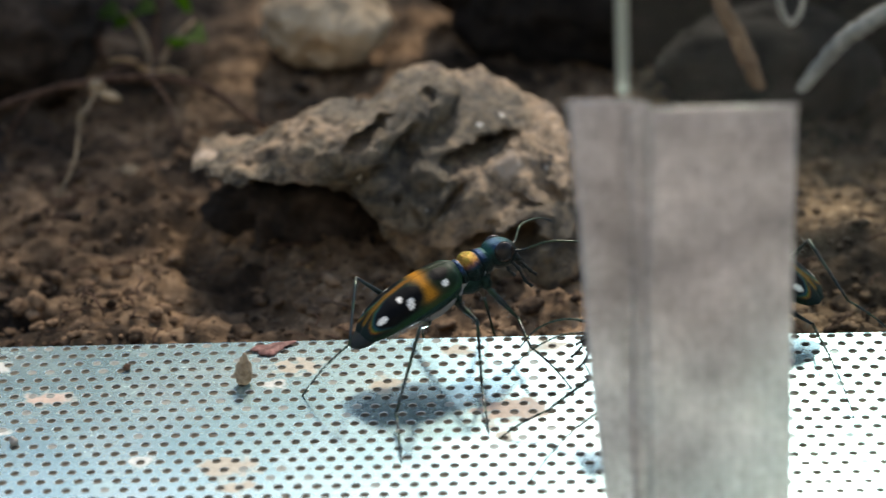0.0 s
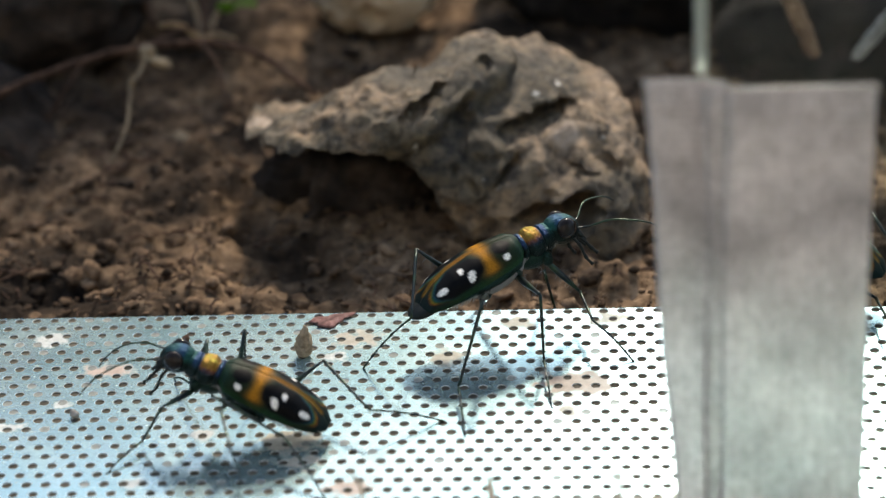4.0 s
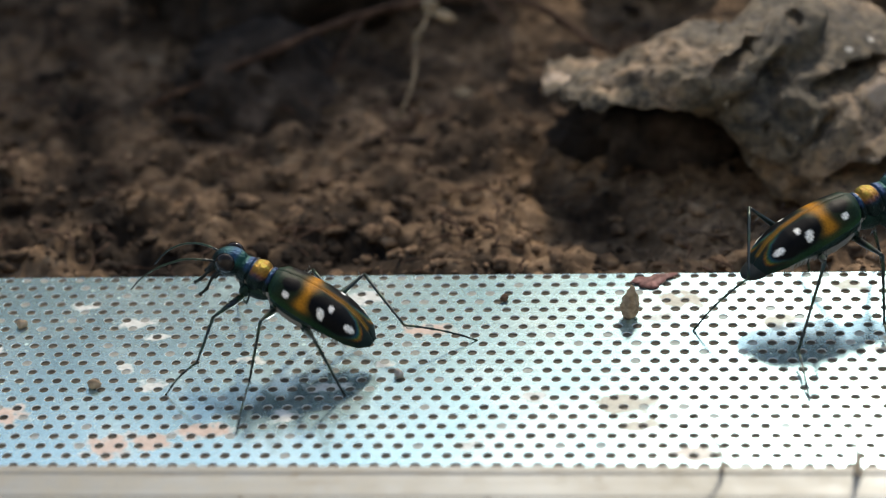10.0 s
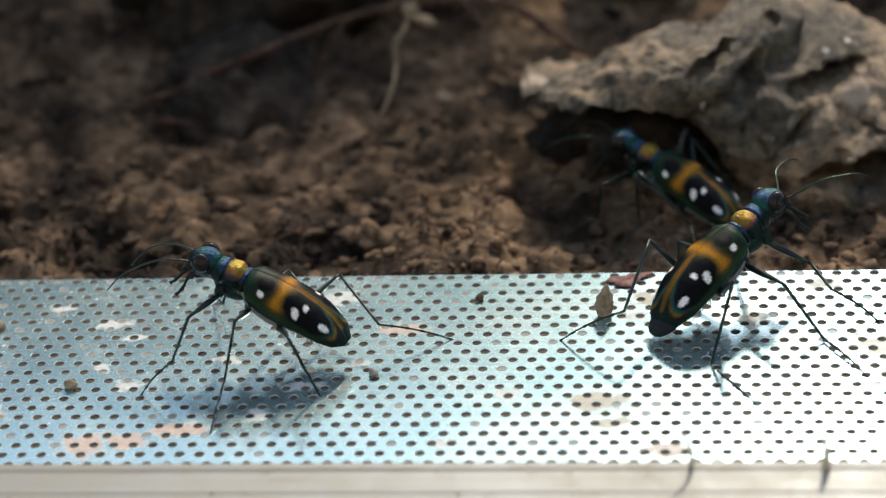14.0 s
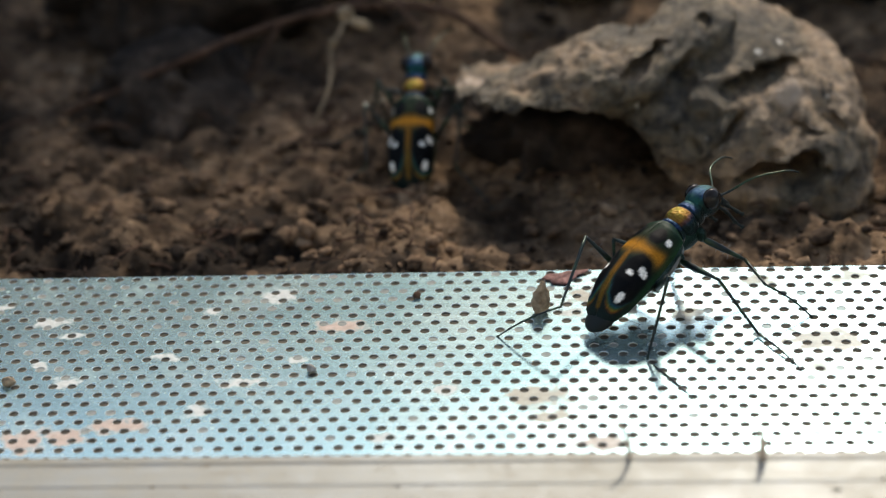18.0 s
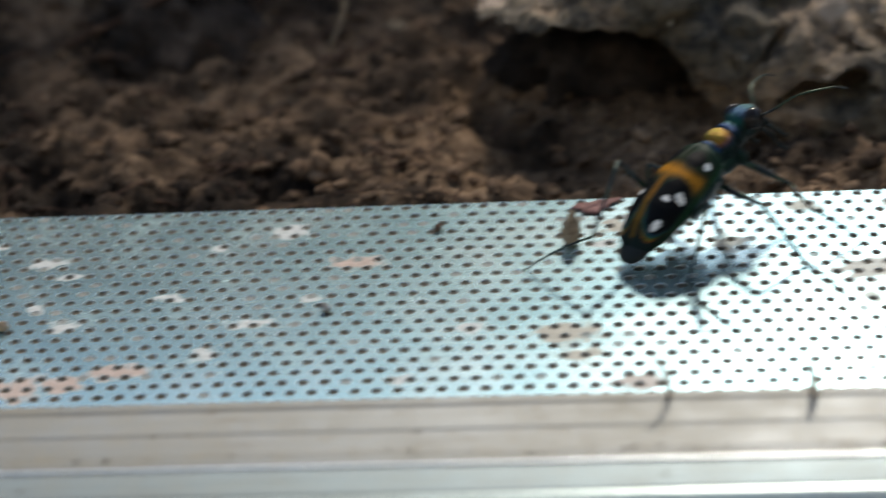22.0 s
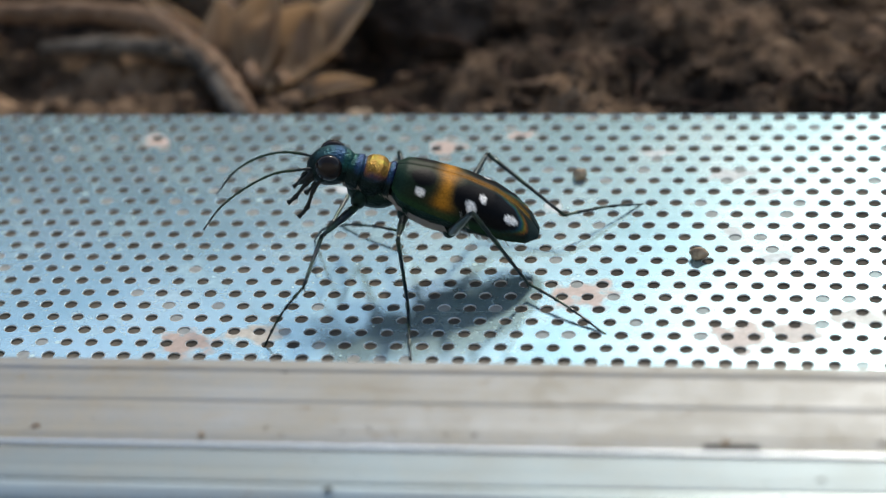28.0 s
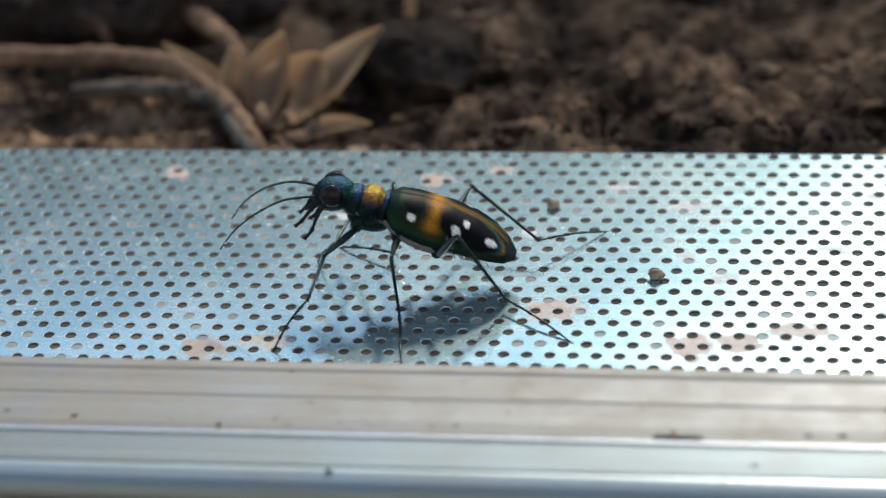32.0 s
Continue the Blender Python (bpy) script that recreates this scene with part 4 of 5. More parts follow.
def build_crumbs():
    """Crumbs of soil lying on the ground, and small fibres."""
    rng = random.Random(4)
    kinds = [clod_verts(rng, 1.0, 0.55) for _ in range(24)]
    bits = []
    for i in range(6500):
        y = 0.0018 + 0.085 * rng.random() ** 1.5
        x = rng.uniform(-0.085, 0.145)
        s = (0.00022 + 0.0008 * rng.random() ** 5) * (1 + 0.4 * rng.random())
        m = Matrix.Translation((x, y, ground_z(x, y) + 0.25 * s)) @ Matrix.Rotation(rng.uniform(0, 6.28), 4, "Z") @ Matrix.Rotation(rng.uniform(-0.5, 0.5), 4, "X") @ Matrix.Scale(s, 4)
        vs, fs = kinds[i % len(kinds)]
        bits.append(([m @ v for v in vs], fs))
    v, f = joined(bits)
    tagged(new("soil_crumbs", mesh_of("soil_crumbs", v, f, CLOD)), "loose brown crumbs of soil on the ground", "soil crumbs", kind="stuff")
    bits = []
    for i in range(420):
        x, y = rng.uniform(-0.085, 0.145), 0.003 + 0.07 * rng.random()
        a, l = rng.uniform(0, 6.28), rng.uniform(0.0015, 0.006)
        z = ground_z(x, y) + 0.0008
        p = [Vector((x + math.cos(a) * l * t + 0.0004 * rng.uniform(-1, 1), y + math.sin(a) * l * t, z + 0.0006 * math.sin(3 * t))) for t in (0, 0.35, 0.7, 1)]
        bits.append(tube(p, 0.00007 + 0.00014 * rng.random(), 4))
    v, f = joined(bits)
    tagged(new("plant_fibres", mesh_of("plant_fibres", v, f, TWIG, False)), "fine brown plant fibres lying on the soil", "fibres", kind="stuff")
    # pebbles by the far end of the plate
    for i, (x, y, s, mat) in enumerate(((-52, 5.0, 2.2, MUD), (-57, 4.5, 1.8, CLOD), (-61, 5.5, 1.6, CLOD), (-47, 7, 1.9, CLOD), (-33, 9, 2.4, MUD), (-28.5, 6, 1.8, MUD), (-38, 4.5, 2.6, CLOD), (-64, 7, 1.7, MUD), (-22, 8, 2.0, CLOD), (4, 12, 2.6, CLOD), (88, 25, 1.3, MUD), (81, 15, 1.7, CLOD), (52, 14, 2.2, CLOD), (31, 60, 1.8, BUD), (35, 30, 2.0, CLOD), (14, 24, 2.4, CLOD), (98, 20, 2.2, CLOD), (106, 32, 3.0, CLOD), (124, 20, 2.6, CLOD), (118, 40, 3.2, CLOD))):
        vs, fs = clod_verts(rng, 0.7 * s * MM, 0.6)
        ob = new("soil_clod", mesh_of("soil_clod", vs, fs, mat))
        ob.location = (x * MM, y * MM, ground_z(x * MM, y * MM) + 0.12 * s * MM)
        tagged(ob, "rounded lump of brown soil on the ground", "soil clod", "soil clods")


def build_rail_litter():
    rng = random.Random(31)
    twig_thing("dry_stalk", [(63.6, -44.9, 9.4), (64.1, -45.0, 8.4), (64.4, -45.0, 7.4), (64.6, -45.0, 6.4), (64.6, -45.0, 5.3)], [0.12, 0.17, 0.18, 0.2, 0.3], STALK, "pale bent dry stalk standing at the rail", "dry stalk", 18)
    twig_thing("dry_stalk", [(76.9, -45.0, 8.6), (77.0, -45.2, 7.2), (77.1, -45.4, 5.2)], [0.15, 0.3, 0.45], STALK, "short tan dry stub at the rail", "dry stalk", 10)
    twig_thing("dry_stalk", [(89.0, -45.0, 9.6), (89.1, -45.1, 7.4), (89.2, -45.2, 5.2)], [0.12, 0.2, 0.3], STALK, "thin tan dry stub at the rail", "dry stalk", 10)
    # crumbs of dirt on the track
    bits = []
    for i in range(620):
        x = 0.09 - 0.165 * rng.random() ** 1.5
        y = rng.choice((rng.gauss(-48.4, 0.3), rng.gauss(-52.4, 0.4), rng.gauss(-46.0, 0.3), rng.gauss(-47.0, 0.5), rng.gauss(-47.2, 0.5), rng.uniform(-59, -45)))
        s = (0.04 + 0.17 * rng.random() ** 5) * MM
        z = 5.3 if y > -45.7 else 5.15 if y > -53.2 else 4.9
        vs, fs = clod_verts(rng, s, 0.3)
        bits.append(([Vector((v.x * 1.8, v.y, v.z)) + Vector((x, y * MM, z * MM)) for v in vs], fs))
    v, f = joined(bits)
    tagged(new("dirt_specks", mesh_of("dirt_specks", v, f, CLOD)), "brown specks of dirt on the rail", "dirt", kind="stuff")
    for x, y, z, s in ((3.8, -52.9, 5.1, 0.3), (-32.5, -53.0, 5.1, 0.22)):
        vs, fs = clod_verts(rng, s * MM, 0.7)
        o = new("crumb", mesh_of("crumb", vs, fs, MUD))
        o.location = (x * MM, y * MM, (z + 0.4 * s) * MM)
        tagged(o, "small tan crumb of dry soil on the rail", "crumb")


def build_plate_litter():
    rng = random.Random(9)
    # upright lump of mud
    bm = bmesh.new()
    bmesh.ops.create_icosphere(bm, subdivisions=4, radius=1.0)
    for v in bm.verts:
        d = v.co.copy()
        k = 1 + 0.30 * noise.fractal(d * 1.8, 0.8, 2.0, 5) + 0.22 * (0.5 - noise.voronoi(d * 2.0)[0][0])
        t = (d.z + 1) / 2
        w = (1.0 - 0.72 * t ** 1.3)
        v.co = Vector((d.x * 1.25 * w * k + 0.3 * t, d.y * 1.1 * w * k, t * 4.0 * (1 + 0.12 * (k - 1)))) * MM
    me = bpy.data.meshes.new("mud_lump")
    bm.to_mesh(me)
    bm.free()
    me.materials.append(MUD)
    me.shade_smooth()
    ob = new("mud_lump", me)
    ob.location = (0.0552, -0.0086, -0.0001)
    tagged(ob, "pointed grey-brown lump of dry mud on the plate", "mud lump")
    for x, y, s, lab in ((0.3, -22.2, 0.64, "small round brown crumb on the plate"), (-10.2, -10.0, 0.56, "small tan crumb on the plate"), (31.8, -20.2, 0.5, "tiny grey crumb on the plate"), (41.7, -5.0, 0.42, "tiny black crumb on the plate")):
        vs, fs = clod_verts(rng, s * MM, 0.9)
        o = new("crumb", mesh_of("crumb", vs, fs, MUD if s > 0.55 else PALETWIG if s > 0.45 else TWIG))
        o.location = (x * MM, y * MM, 0.75 * s * MM)
        tagged(o, lab, "crumb")
    # reddish flake at the rear edge
    n = 22
    verts, faces = [], []
    for r in (0.0, 0.5, 1.0):
        for k in range(n):
            a = 2 * math.pi * k / n
            rad = r * (1 + 0.22 * math.sin(3 * a + 0.6) + 0.12 * math.sin(7 * a))
            verts.append(Vector((rad * 2.0 * math.cos(a) + (0.7 * r if abs(a - 0.2) < 0.3 else 0), rad * 1.25 * math.sin(a), 0.16 + 0.07 * r * math.sin(2 * a + 1) + 0.08 * r)) * MM)
    for j in range(2):
        for k in range(n):
            a, b = j * n + k, j * n + (k + 1) % n
            faces.append((a, b, b + n, a + n))
    top = len(verts)
    verts += [v - Vector((0, 0, 0.12 * MM)) for v in verts]
    faces += [tuple(i + top for i in reversed(q)) for q in faces]
    for k in range(n):
        a, b = 2 * n + k, 2 * n + (k + 1) % n
        faces.append((a, b, b + top, a + top))
    ob = new("petal_flake", mesh_of("petal_flake", verts, faces, FLAKE))
    ob.location = (0.0573, -0.0013, 0.0)
    ob.rotation_euler = (0, 0, 0.35)
    tagged(ob, "dull red dry flake lying on the plate", "flake")


# ---- the beetles ----
BLUE, TEAL, VIOLET = (0.007, 0.040, 0.088), (0.006, 0.055, 0.050), (0.024, 0.034, 0.105)
GOLD, COPPER = (0.23, 0.128, 0.020), (0.22, 0.070, 0.020)
INK, ORANGE, WHITE = (0.0025, 0.003, 0.0035), (0.36, 0.150, 0.014), (0.80, 0.78, 0.72)


def elytron_paint(co, k):
    """Colour of the wing case at a point; black with orange bands, gold margins and white spots. y runs round the curve, 0 at the suture to 1 at the side."""
    x = co.x / k
    w = np.interp((0.25 - x) / 12.2, [0, .06, .2, .45, .65, .8, .92, 1], [1.3, 2.35, 2.65, 2.85, 2.90, 2.72, 2.15, 0.85])
    y = math.asin(min(1.0, max(0.0, (abs(co.y / k) - 0.012) / w)) ** (1 / 0.9)) / (math.pi / 2)
    wide = w / 2.8
    wob = 0.12 * noise.noise(Vector((x * 1.3, y * 4.0, 0.0)))
    c = lerp3((0.008, 0.026, 0.017), (0.011, 0.020, 0.010), sm(0.0, 1.6, -x))
    c = lerp3(c, (0.007, 0.013, 0.010), sm(4.6, 6.0, -x))
    # orange: a stripe along the suture and a cross band that spreads at both ends
    sut = (1 - sm(0.02, 0.075, y)) * sm(2.6, 3.4, -x) * (1 - sm(10.9, 11.4, -x))
    spread = 0.50 + 0.9 * max(0.0, 0.30 - y) + 0.75 * max(0.0, y - 0.5)
    band = math.exp(-((x + 3.85 + wob) / spread) ** 2) * (1 - 0.9 * sm(0.78, 0.95, y))
    c = lerp3(c, lerp3(ORANGE, (0.26, 0.13, 0.012), sm(6.0, 8.5, -x)), min(1, max(sut * 0.55, band)))
    # black velvet blotches
    d1 = math.hypot((x + 1.95) / 1.02, (y - 0.34) / 0.235) + wob
    c = lerp3(c, INK, 1 - sm(0.84, 1.08, d1))
    d2 = (abs((x + 7.3) / 2.85) ** 2.4 + abs((y - 0.50) / 0.40) ** 2.4) ** (1 / 2.4) + 0.6 * wob
    c = lerp3(c, INK, 1 - sm(0.90, 1.03, d2))
    # shining rims: blue, green, yellow and orange from the blotch outwards towards the tip
    rear = sm(7.2, 9.4, -x)
    for at, wide_at, tone, much in ((1.03, 0.05, (0.010, 0.06, 0.11), 0.6), (1.09, 0.04, (0.025, 0.11, 0.035), 0.6), (1.15, 0.028, (0.28, 0.20, 0.015), 0.16 + 0.3 * sm(9.8, 10.6, -x)), (1.21, 0.035, (0.30, 0.10, 0.01), 0.10 + 0.5 * sm(9.8, 10.6, -x))):
        c = lerp3(c, tone, much * rear * (1 - 0.75 * sm(0.62, 0.86, y)) * math.exp(-((d2 - at) / wide_at) ** 2))
    c = lerp3(c, (0.015, 0.06, 0.022), 0.5 * sm(0.86, 0.97, y) * (1 - 0.6 * rear))
    c = lerp3(c, (0.006, 0.014, 0.013), sm(10.75, 11.05, -x) * 0.92)
    for cx, cy, a, b, t in ((-1.95, 0.70, 0.42, 0.34, 0.0), (-6.1, 0.66, 0.40, 0.66, 0.5), (-6.85, 0.37, 0.30, 0.40, 0.2), (-9.35, 0.52, 0.58, 0.42, 0.3)):
        u, v = x - cx, (y - cy) * 3.9 * wide
        uu, vv = u * math.cos(t) + v * math.sin(t), -u * math.sin(t) + v * math.cos(t)
        c = lerp3(c, WHITE, 1 - sm(0.86, 1.08, math.hypot(uu / a, vv / b) + 0.8 * wob))
    return c


def front_paint(co, k):
    """Colour of head and pronotum, blue to gold."""
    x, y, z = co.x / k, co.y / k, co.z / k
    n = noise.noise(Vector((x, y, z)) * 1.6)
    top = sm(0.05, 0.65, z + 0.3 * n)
    c = lerp3(VIOLET, BLUE, 0.5 + 0.5 * n)
    mid = sm(0.74, 0.88, x) * (1 - sm(2.5, 2.75, x)) * top
    c = lerp3(c, COPPER, mid)
    c = lerp3(c, GOLD, mid * sm(0.3, 1.0, z + 0.5 * n))
    c = lerp3(c, (0.22, 0.24, 0.03), 0.7 * mid * sm(1.1, 1.5, z + 0.6 * n))
    c = lerp3(c, lerp3(VIOLET, BLUE, 0.6), sm(2.6, 2.75, x) * (1 - sm(3.2, 3.5, x)))
    c = lerp3(c, TEAL, sm(3.2, 3.6, x) * (1 - sm(4.2, 4.8, x)))
    c = lerp3(c, BLUE, sm(4.2, 4.8, x) * sm(0.3, 1.0, z + 0.4 * n))
    c = lerp3(c, TEAL, 0.8 * sm(5.2, 5.8, x))
    c = lerp3(c, (0.005, 0.07, 0.04), 0.6 * max(0, n) * (1 - mid))
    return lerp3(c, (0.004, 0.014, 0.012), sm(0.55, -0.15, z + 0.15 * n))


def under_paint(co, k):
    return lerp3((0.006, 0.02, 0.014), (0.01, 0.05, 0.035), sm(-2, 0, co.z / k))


def leg_paint(co, k):
    n = noise.noise(Vector((co.x / k * 0.6, 0.4, 0.1)))
    return lerp3((0.008, 0.014, 0.016), (0.016, 0.038, 0.018), sm(-0.3, 0.4, n))


LEG_KINDS = {"front": ((2.3, 1.1, -2.7), 4.8, 5.6, 6.0), "middle": ((-1.4, 1.6, -2.2), 6.0, 6.6, 7.4), "hind": ((-5.2, 1.7, -2.5), 7.2, 8.6, 8.6)}
LEGS = [(kind, side) for kind in ("front", "middle", "hind") for side in (1, -1)]


def beetle(label, scale=1.0, antenna=1.0, droop=1.0, tail=False):
    """A tiger beetle; x forward, origin at the joint of pronotum and wing cases. Returns the thing, its scale and leg parts."""
    k = MM * scale
    bug = thing("tiger_beetle", label, "beetle", "tiger beetles")
    S = [0, .06, .2, .45, .65, .8, .92, 1]
    W = [1.3, 2.35, 2.65, 2.85, 2.90, 2.72, 2.15, 0.85]
    TOP = [1.25, 1.6, 1.85, 1.85, 1.5, 0.85, -0.1, -1.0]
    LOW = [-0.3, -0.5, -0.7, -0.85, -1.0, -1.15, -1.2, -1.2]
    n, m = 64, 22
    for side in (1, -1):
        verts, faces = [], []
        for i in range(n + 1):
            s = i / n
            w, top, low = (np.interp(s, S, q) for q in (W, TOP, LOW))
            for j in range(m + 1):
                a = math.pi / 2 * j / m
                y = 0.012 + w * math.sin(a) ** 0.9
                z = low + (top - low) * math.cos(a) ** 0.75
                verts.append(Vector((0.25 - 12.2 * s, side * y, z + (0.05 if j > 0 else -0.03))) * k)
        for i in range(n):
            for j in range(m):
                q = (i * (m + 1) + j, i * (m + 1) + j + 1, (i + 1) * (m + 1) + j + 1, (i + 1) * (m + 1) + j)
                faces.append(q if side > 0 else tuple(reversed(q)))
        me = mesh_of("wing_case", verts, faces, ELYTRA)
        paint(me, lambda co: elytron_paint(co, k))
        child("wing_case", me, bug, "black wing case with orange bands and white spots")
    # abdomen and thorax below
    verts, faces = [], []
    m = 20
    for i in range(n + 1):
        s = i / n
        w = np.interp(s, S, W) * 0.93
        low = np.interp(s, S, LOW)
        deep = np.interp(s, [0, .1, .3, .5, .7, .9, 1], [1.4, 1.9, 2.1, 1.7, 1.2, 0.7, 0.25])
        ringed = 0.06 * abs(math.sin(s * 17))
        for j in range(m + 1):
            a = math.pi * j / m
            verts.append(Vector((0.15 - 12.0 * s, w * math.cos(a), low + 0.25 - (deep - ringed) * math.sin(a) ** 0.8)) * k)
    for i in range(n):
        for j in range(m):
            faces.append((i * (m + 1) + j, (i + 1) * (m + 1) + j, (i + 1) * (m + 1) + j + 1, i * (m + 1) + j + 1))
    me = mesh_of("abdomen", verts, faces, CUTICLE)
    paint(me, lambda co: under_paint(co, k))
    child("abdomen", me, bug, "dark green underside")
    if tail:
        v, f = ball(Vector((-10.9, 0, -1.15)) * k, Vector((2.0, 1.85, 0.7)) * k, 20, 12, -0.12)
        child("tail_tip", mesh_of("tail_tip", v, f, DARKCUT), bug, "dark tip of the abdomen")
    # pronotum
    verts, faces = [], []
    X = [0.15, 0.3, 0.45, 0.72, 0.86, 1.05, 1.35, 1.85, 2.4, 2.6, 2.74, 2.92, 3.4, 3.9]
    R = [1.15, 1.36, 1.44, 1.42, 1.20, 1.42, 1.62, 1.68, 1.52, 1.38, 1.22, 1.42, 1.36, 1.22]
    m = 28
    for x, r in zip(np.linspace(0.15, 3.9, 57), np.interp(np.linspace(0.15, 3.9, 57), X, R)):
        for j in range(m):
            a = 2 * math.pi * j / m
            rr = r * (1 - (0.045 * math.exp(-((a - math.pi / 2) / 0.16) ** 2) if 0.9 < x < 2.6 else 0) + 0.035 * noise.noise(Vector((x * 2.2, 2.6 * math.cos(a), 2.6 * math.sin(a)))) + 0.02 * noise.noise(Vector((x * 6, 6 * math.cos(a), 6 * math.sin(a)))))
            verts.append(Vector((x, rr * math.cos(a), rr * (0.92 if math.sin(a) > 0 else 1.25) * math.sin(a) - 0.12 - 0.06 * x)) * k)
    for i in range(56):
        for j in range(m):
            faces.append((i * m + j, i * m + (j + 1) % m, (i + 1) * m + (j + 1) % m, (i + 1) * m + j))
    me = mesh_of("pronotum", verts, faces, CUTICLE)
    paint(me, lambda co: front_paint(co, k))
    child("pronotum", me, bug, "blue and gold metallic pronotum")
    v, f = ball(Vector((1.5, 0, -1.75)) * k, Vector((2.1, 1.3, 1.35)) * k, 24, 16, 0.1)
    me = mesh_of("prosternum", v, f, CUTICLE)
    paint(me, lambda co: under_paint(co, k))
    child("prosternum", me, bug, "dark green breast below the pronotum")
    # head with its own pieces
    v, f = ball(Vector((5.15, 0, -0.55)) * k, Vector((2.05, 1.5, 1.6)) * k, 30, 20, 0.55)
    me = mesh_of("head", v, f, CUTICLE)
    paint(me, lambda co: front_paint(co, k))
    head = child("head", me, bug, "metallic blue-green head")
    for side in (1, -1):
        v, f = ball(Vector((5.35, side * 1.26, -0.15)) * k, Vector((1.08, 0.78, 1.08)) * k, 22, 14, 0.5)
        child("eye", mesh_of("eye", v, f, EYE), head, "large dark bulging eye")
        v, f = tube([Vector(p) * k for p in ((6.4, side * 0.75, -1.1), (6.6, side * 0.85, -1.7), (7.1, side * 0.6, -2.5), (7.3, side * -0.05, -3.1))], [0.36 * k, 0.30 * k, 0.19 * k, 0.04 * k], 10)
        child("mandible", mesh_of("mandible", v, f, DARKCUT), head, "dark curved jaw")
        A = [(6.3, side * 0.78, -0.8), (7.6, side * 1.3, -1.1), (9.4, side * 2.0 * antenna, -1.6 * droop), (11.2, side * 2.7 * antenna, -3.0 * droop), (12.6, side * 3.1 * antenna, -4.8 * droop), (13.4, side * 3.2 * antenna, -6.8 * droop)]
        pts = spline([Vector(p) * k for p in A], 45)
        rad = [k * (0.125 - 0.0012 * i) * (1.18 if i % 4 == 0 else 0.95) for i in range(45)]
        v, f = tube(pts, rad, 8)
        me = mesh_of("antenna", v, f, LEGMAT)
        paint(me, lambda co: leg_paint(co, k))
        child("antenna", me, head, "thin jointed dark antenna")
        for q in (((6.0, side * 0.6, -1.5), (6.7, side * 1.0, -2.3), (7.2, side * 1.3, -3.5), (7.6, side * 1.3, -4.2)), ((5.6, side * 0.9, -1.4), (6.0, side * 1.5, -2.4), (6.1, side * 1.8, -3.8), (6.5, side * 1.9, -4.8))):
            v, f = tube(spline([Vector(p) * k for p in q], 13), [k * 0.19 * (1.2 if i % 4 == 0 else 0.8) for i in range(13)], 7)
            child("palp", mesh_of("palp", v, f, DARKCUT), head)
    v, f = ball(Vector((6.45, 0, -1.05)) * k, Vector((0.55, 1.0, 0.32)) * k, 16, 10, 0.9)
    child("labrum", mesh_of("labrum", v, f, IVORY), head, "pale upper lip")
    # white hairs along the sides
    rng = random.Random(int(scale * 100))
    bits = []
    for i in range(3400):
        x, side = rng.uniform(-4.6, 0.3) if i % 8 else rng.uniform(-9.5, 4.2), rng.choice((1, -1))
        s = min(max((0.25 - x) / 12.2, 0), 1)
        w = np.interp(s, S, W) * 0.93 if x < 0 else 1.3
        a = rng.uniform(0.5, 1.2) if x > -6 else rng.uniform(0.3, 0.6)
        low = np.interp(s, S, LOW) + 0.25 if x < 0 else -0.4
        deep = np.interp(s, [0, .1, .3, .5, .7, .9, 1], [1.4, 1.9, 2.1, 1.7, 1.2, 0.7, 0.25]) if x < 0 else 1.1
        p = Vector((x, side * w * math.cos(a), low - deep * math.sin(a) ** 0.8))
        d = 0.42 * Vector((rng.uniform(-0.9, -0.3), side * rng.uniform(0.15, 0.4), -rng.uniform(0.4, 0.9)))
        bits.append(tube([p * k, (p + d * 0.6) * k, (p + d + Vector((-0.1, 0, -0.05))) * k], [0.03 * k, 0.024 * k, 0.006 * k], 3, False))
    v, f = joined(bits)
    tagged(child("side_hair", mesh_of("side_hair", v, f, HAIR, False), bug, "white bristles along the flanks"), kind="stuff")
    # legs
    parts = {}
    for kind, side in LEGS:
        coxa, lf, lt, ls = LEG_KINDS[kind]
        fat = 0.35 if kind != "hind" else 0.37
        v, f = tube([Vector((lf * t, 0, 0)) * k for t in np.linspace(0, 1, 12)], [k * r for r in np.interp(np.linspace(0, 1, 12), [0, .15, .45, .85, 1], [0.22, fat, fat * 0.95, 0.19, 0.15])], 10)
        me = mesh_of("femur", v, f, LEGMAT)
        paint(me, lambda co: leg_paint(co, k))
        fem = child("femur", me, bug, "metallic dark green thigh")
        v, f = ball(Vector((coxa[0] + 0.1, coxa[1] * side, coxa[2] + 0.45)) * k, Vector((0.62, 0.52, 0.85)) * k, 14, 10)
        me = mesh_of("coxa", v, f, CUTICLE)
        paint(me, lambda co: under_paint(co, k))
        child("coxa", me, bug)
        bits = []
        for i in range(26):
            x, a = rng.uniform(0.1, 0.95) * lf, rng.choice((-1.2, -1.9, 1.3)) + rng.uniform(-0.25, 0.25)
            q = Vector((x, 0.25 * math.cos(a), 0.25 * math.sin(a)))
            d = Vector((0.12, 0.55 * math.cos(a), 0.55 * math.sin(a)))
            bits.append(tube([q * k, (q + d) * k], [0.02 * k, 0.005 * k], 3, False))
        v, f = joined(bits)
        tagged(child("leg_hair", mesh_of("leg_hair", v, f, HAIR, False), fem, "white bristles"), kind="stuff")
        bits = [tube([Vector((lt * t, 0, 0)) * k for t in np.linspace(0, 1, 8)], [k * r for r in np.linspace(0.185, 0.13, 8)], 8)]
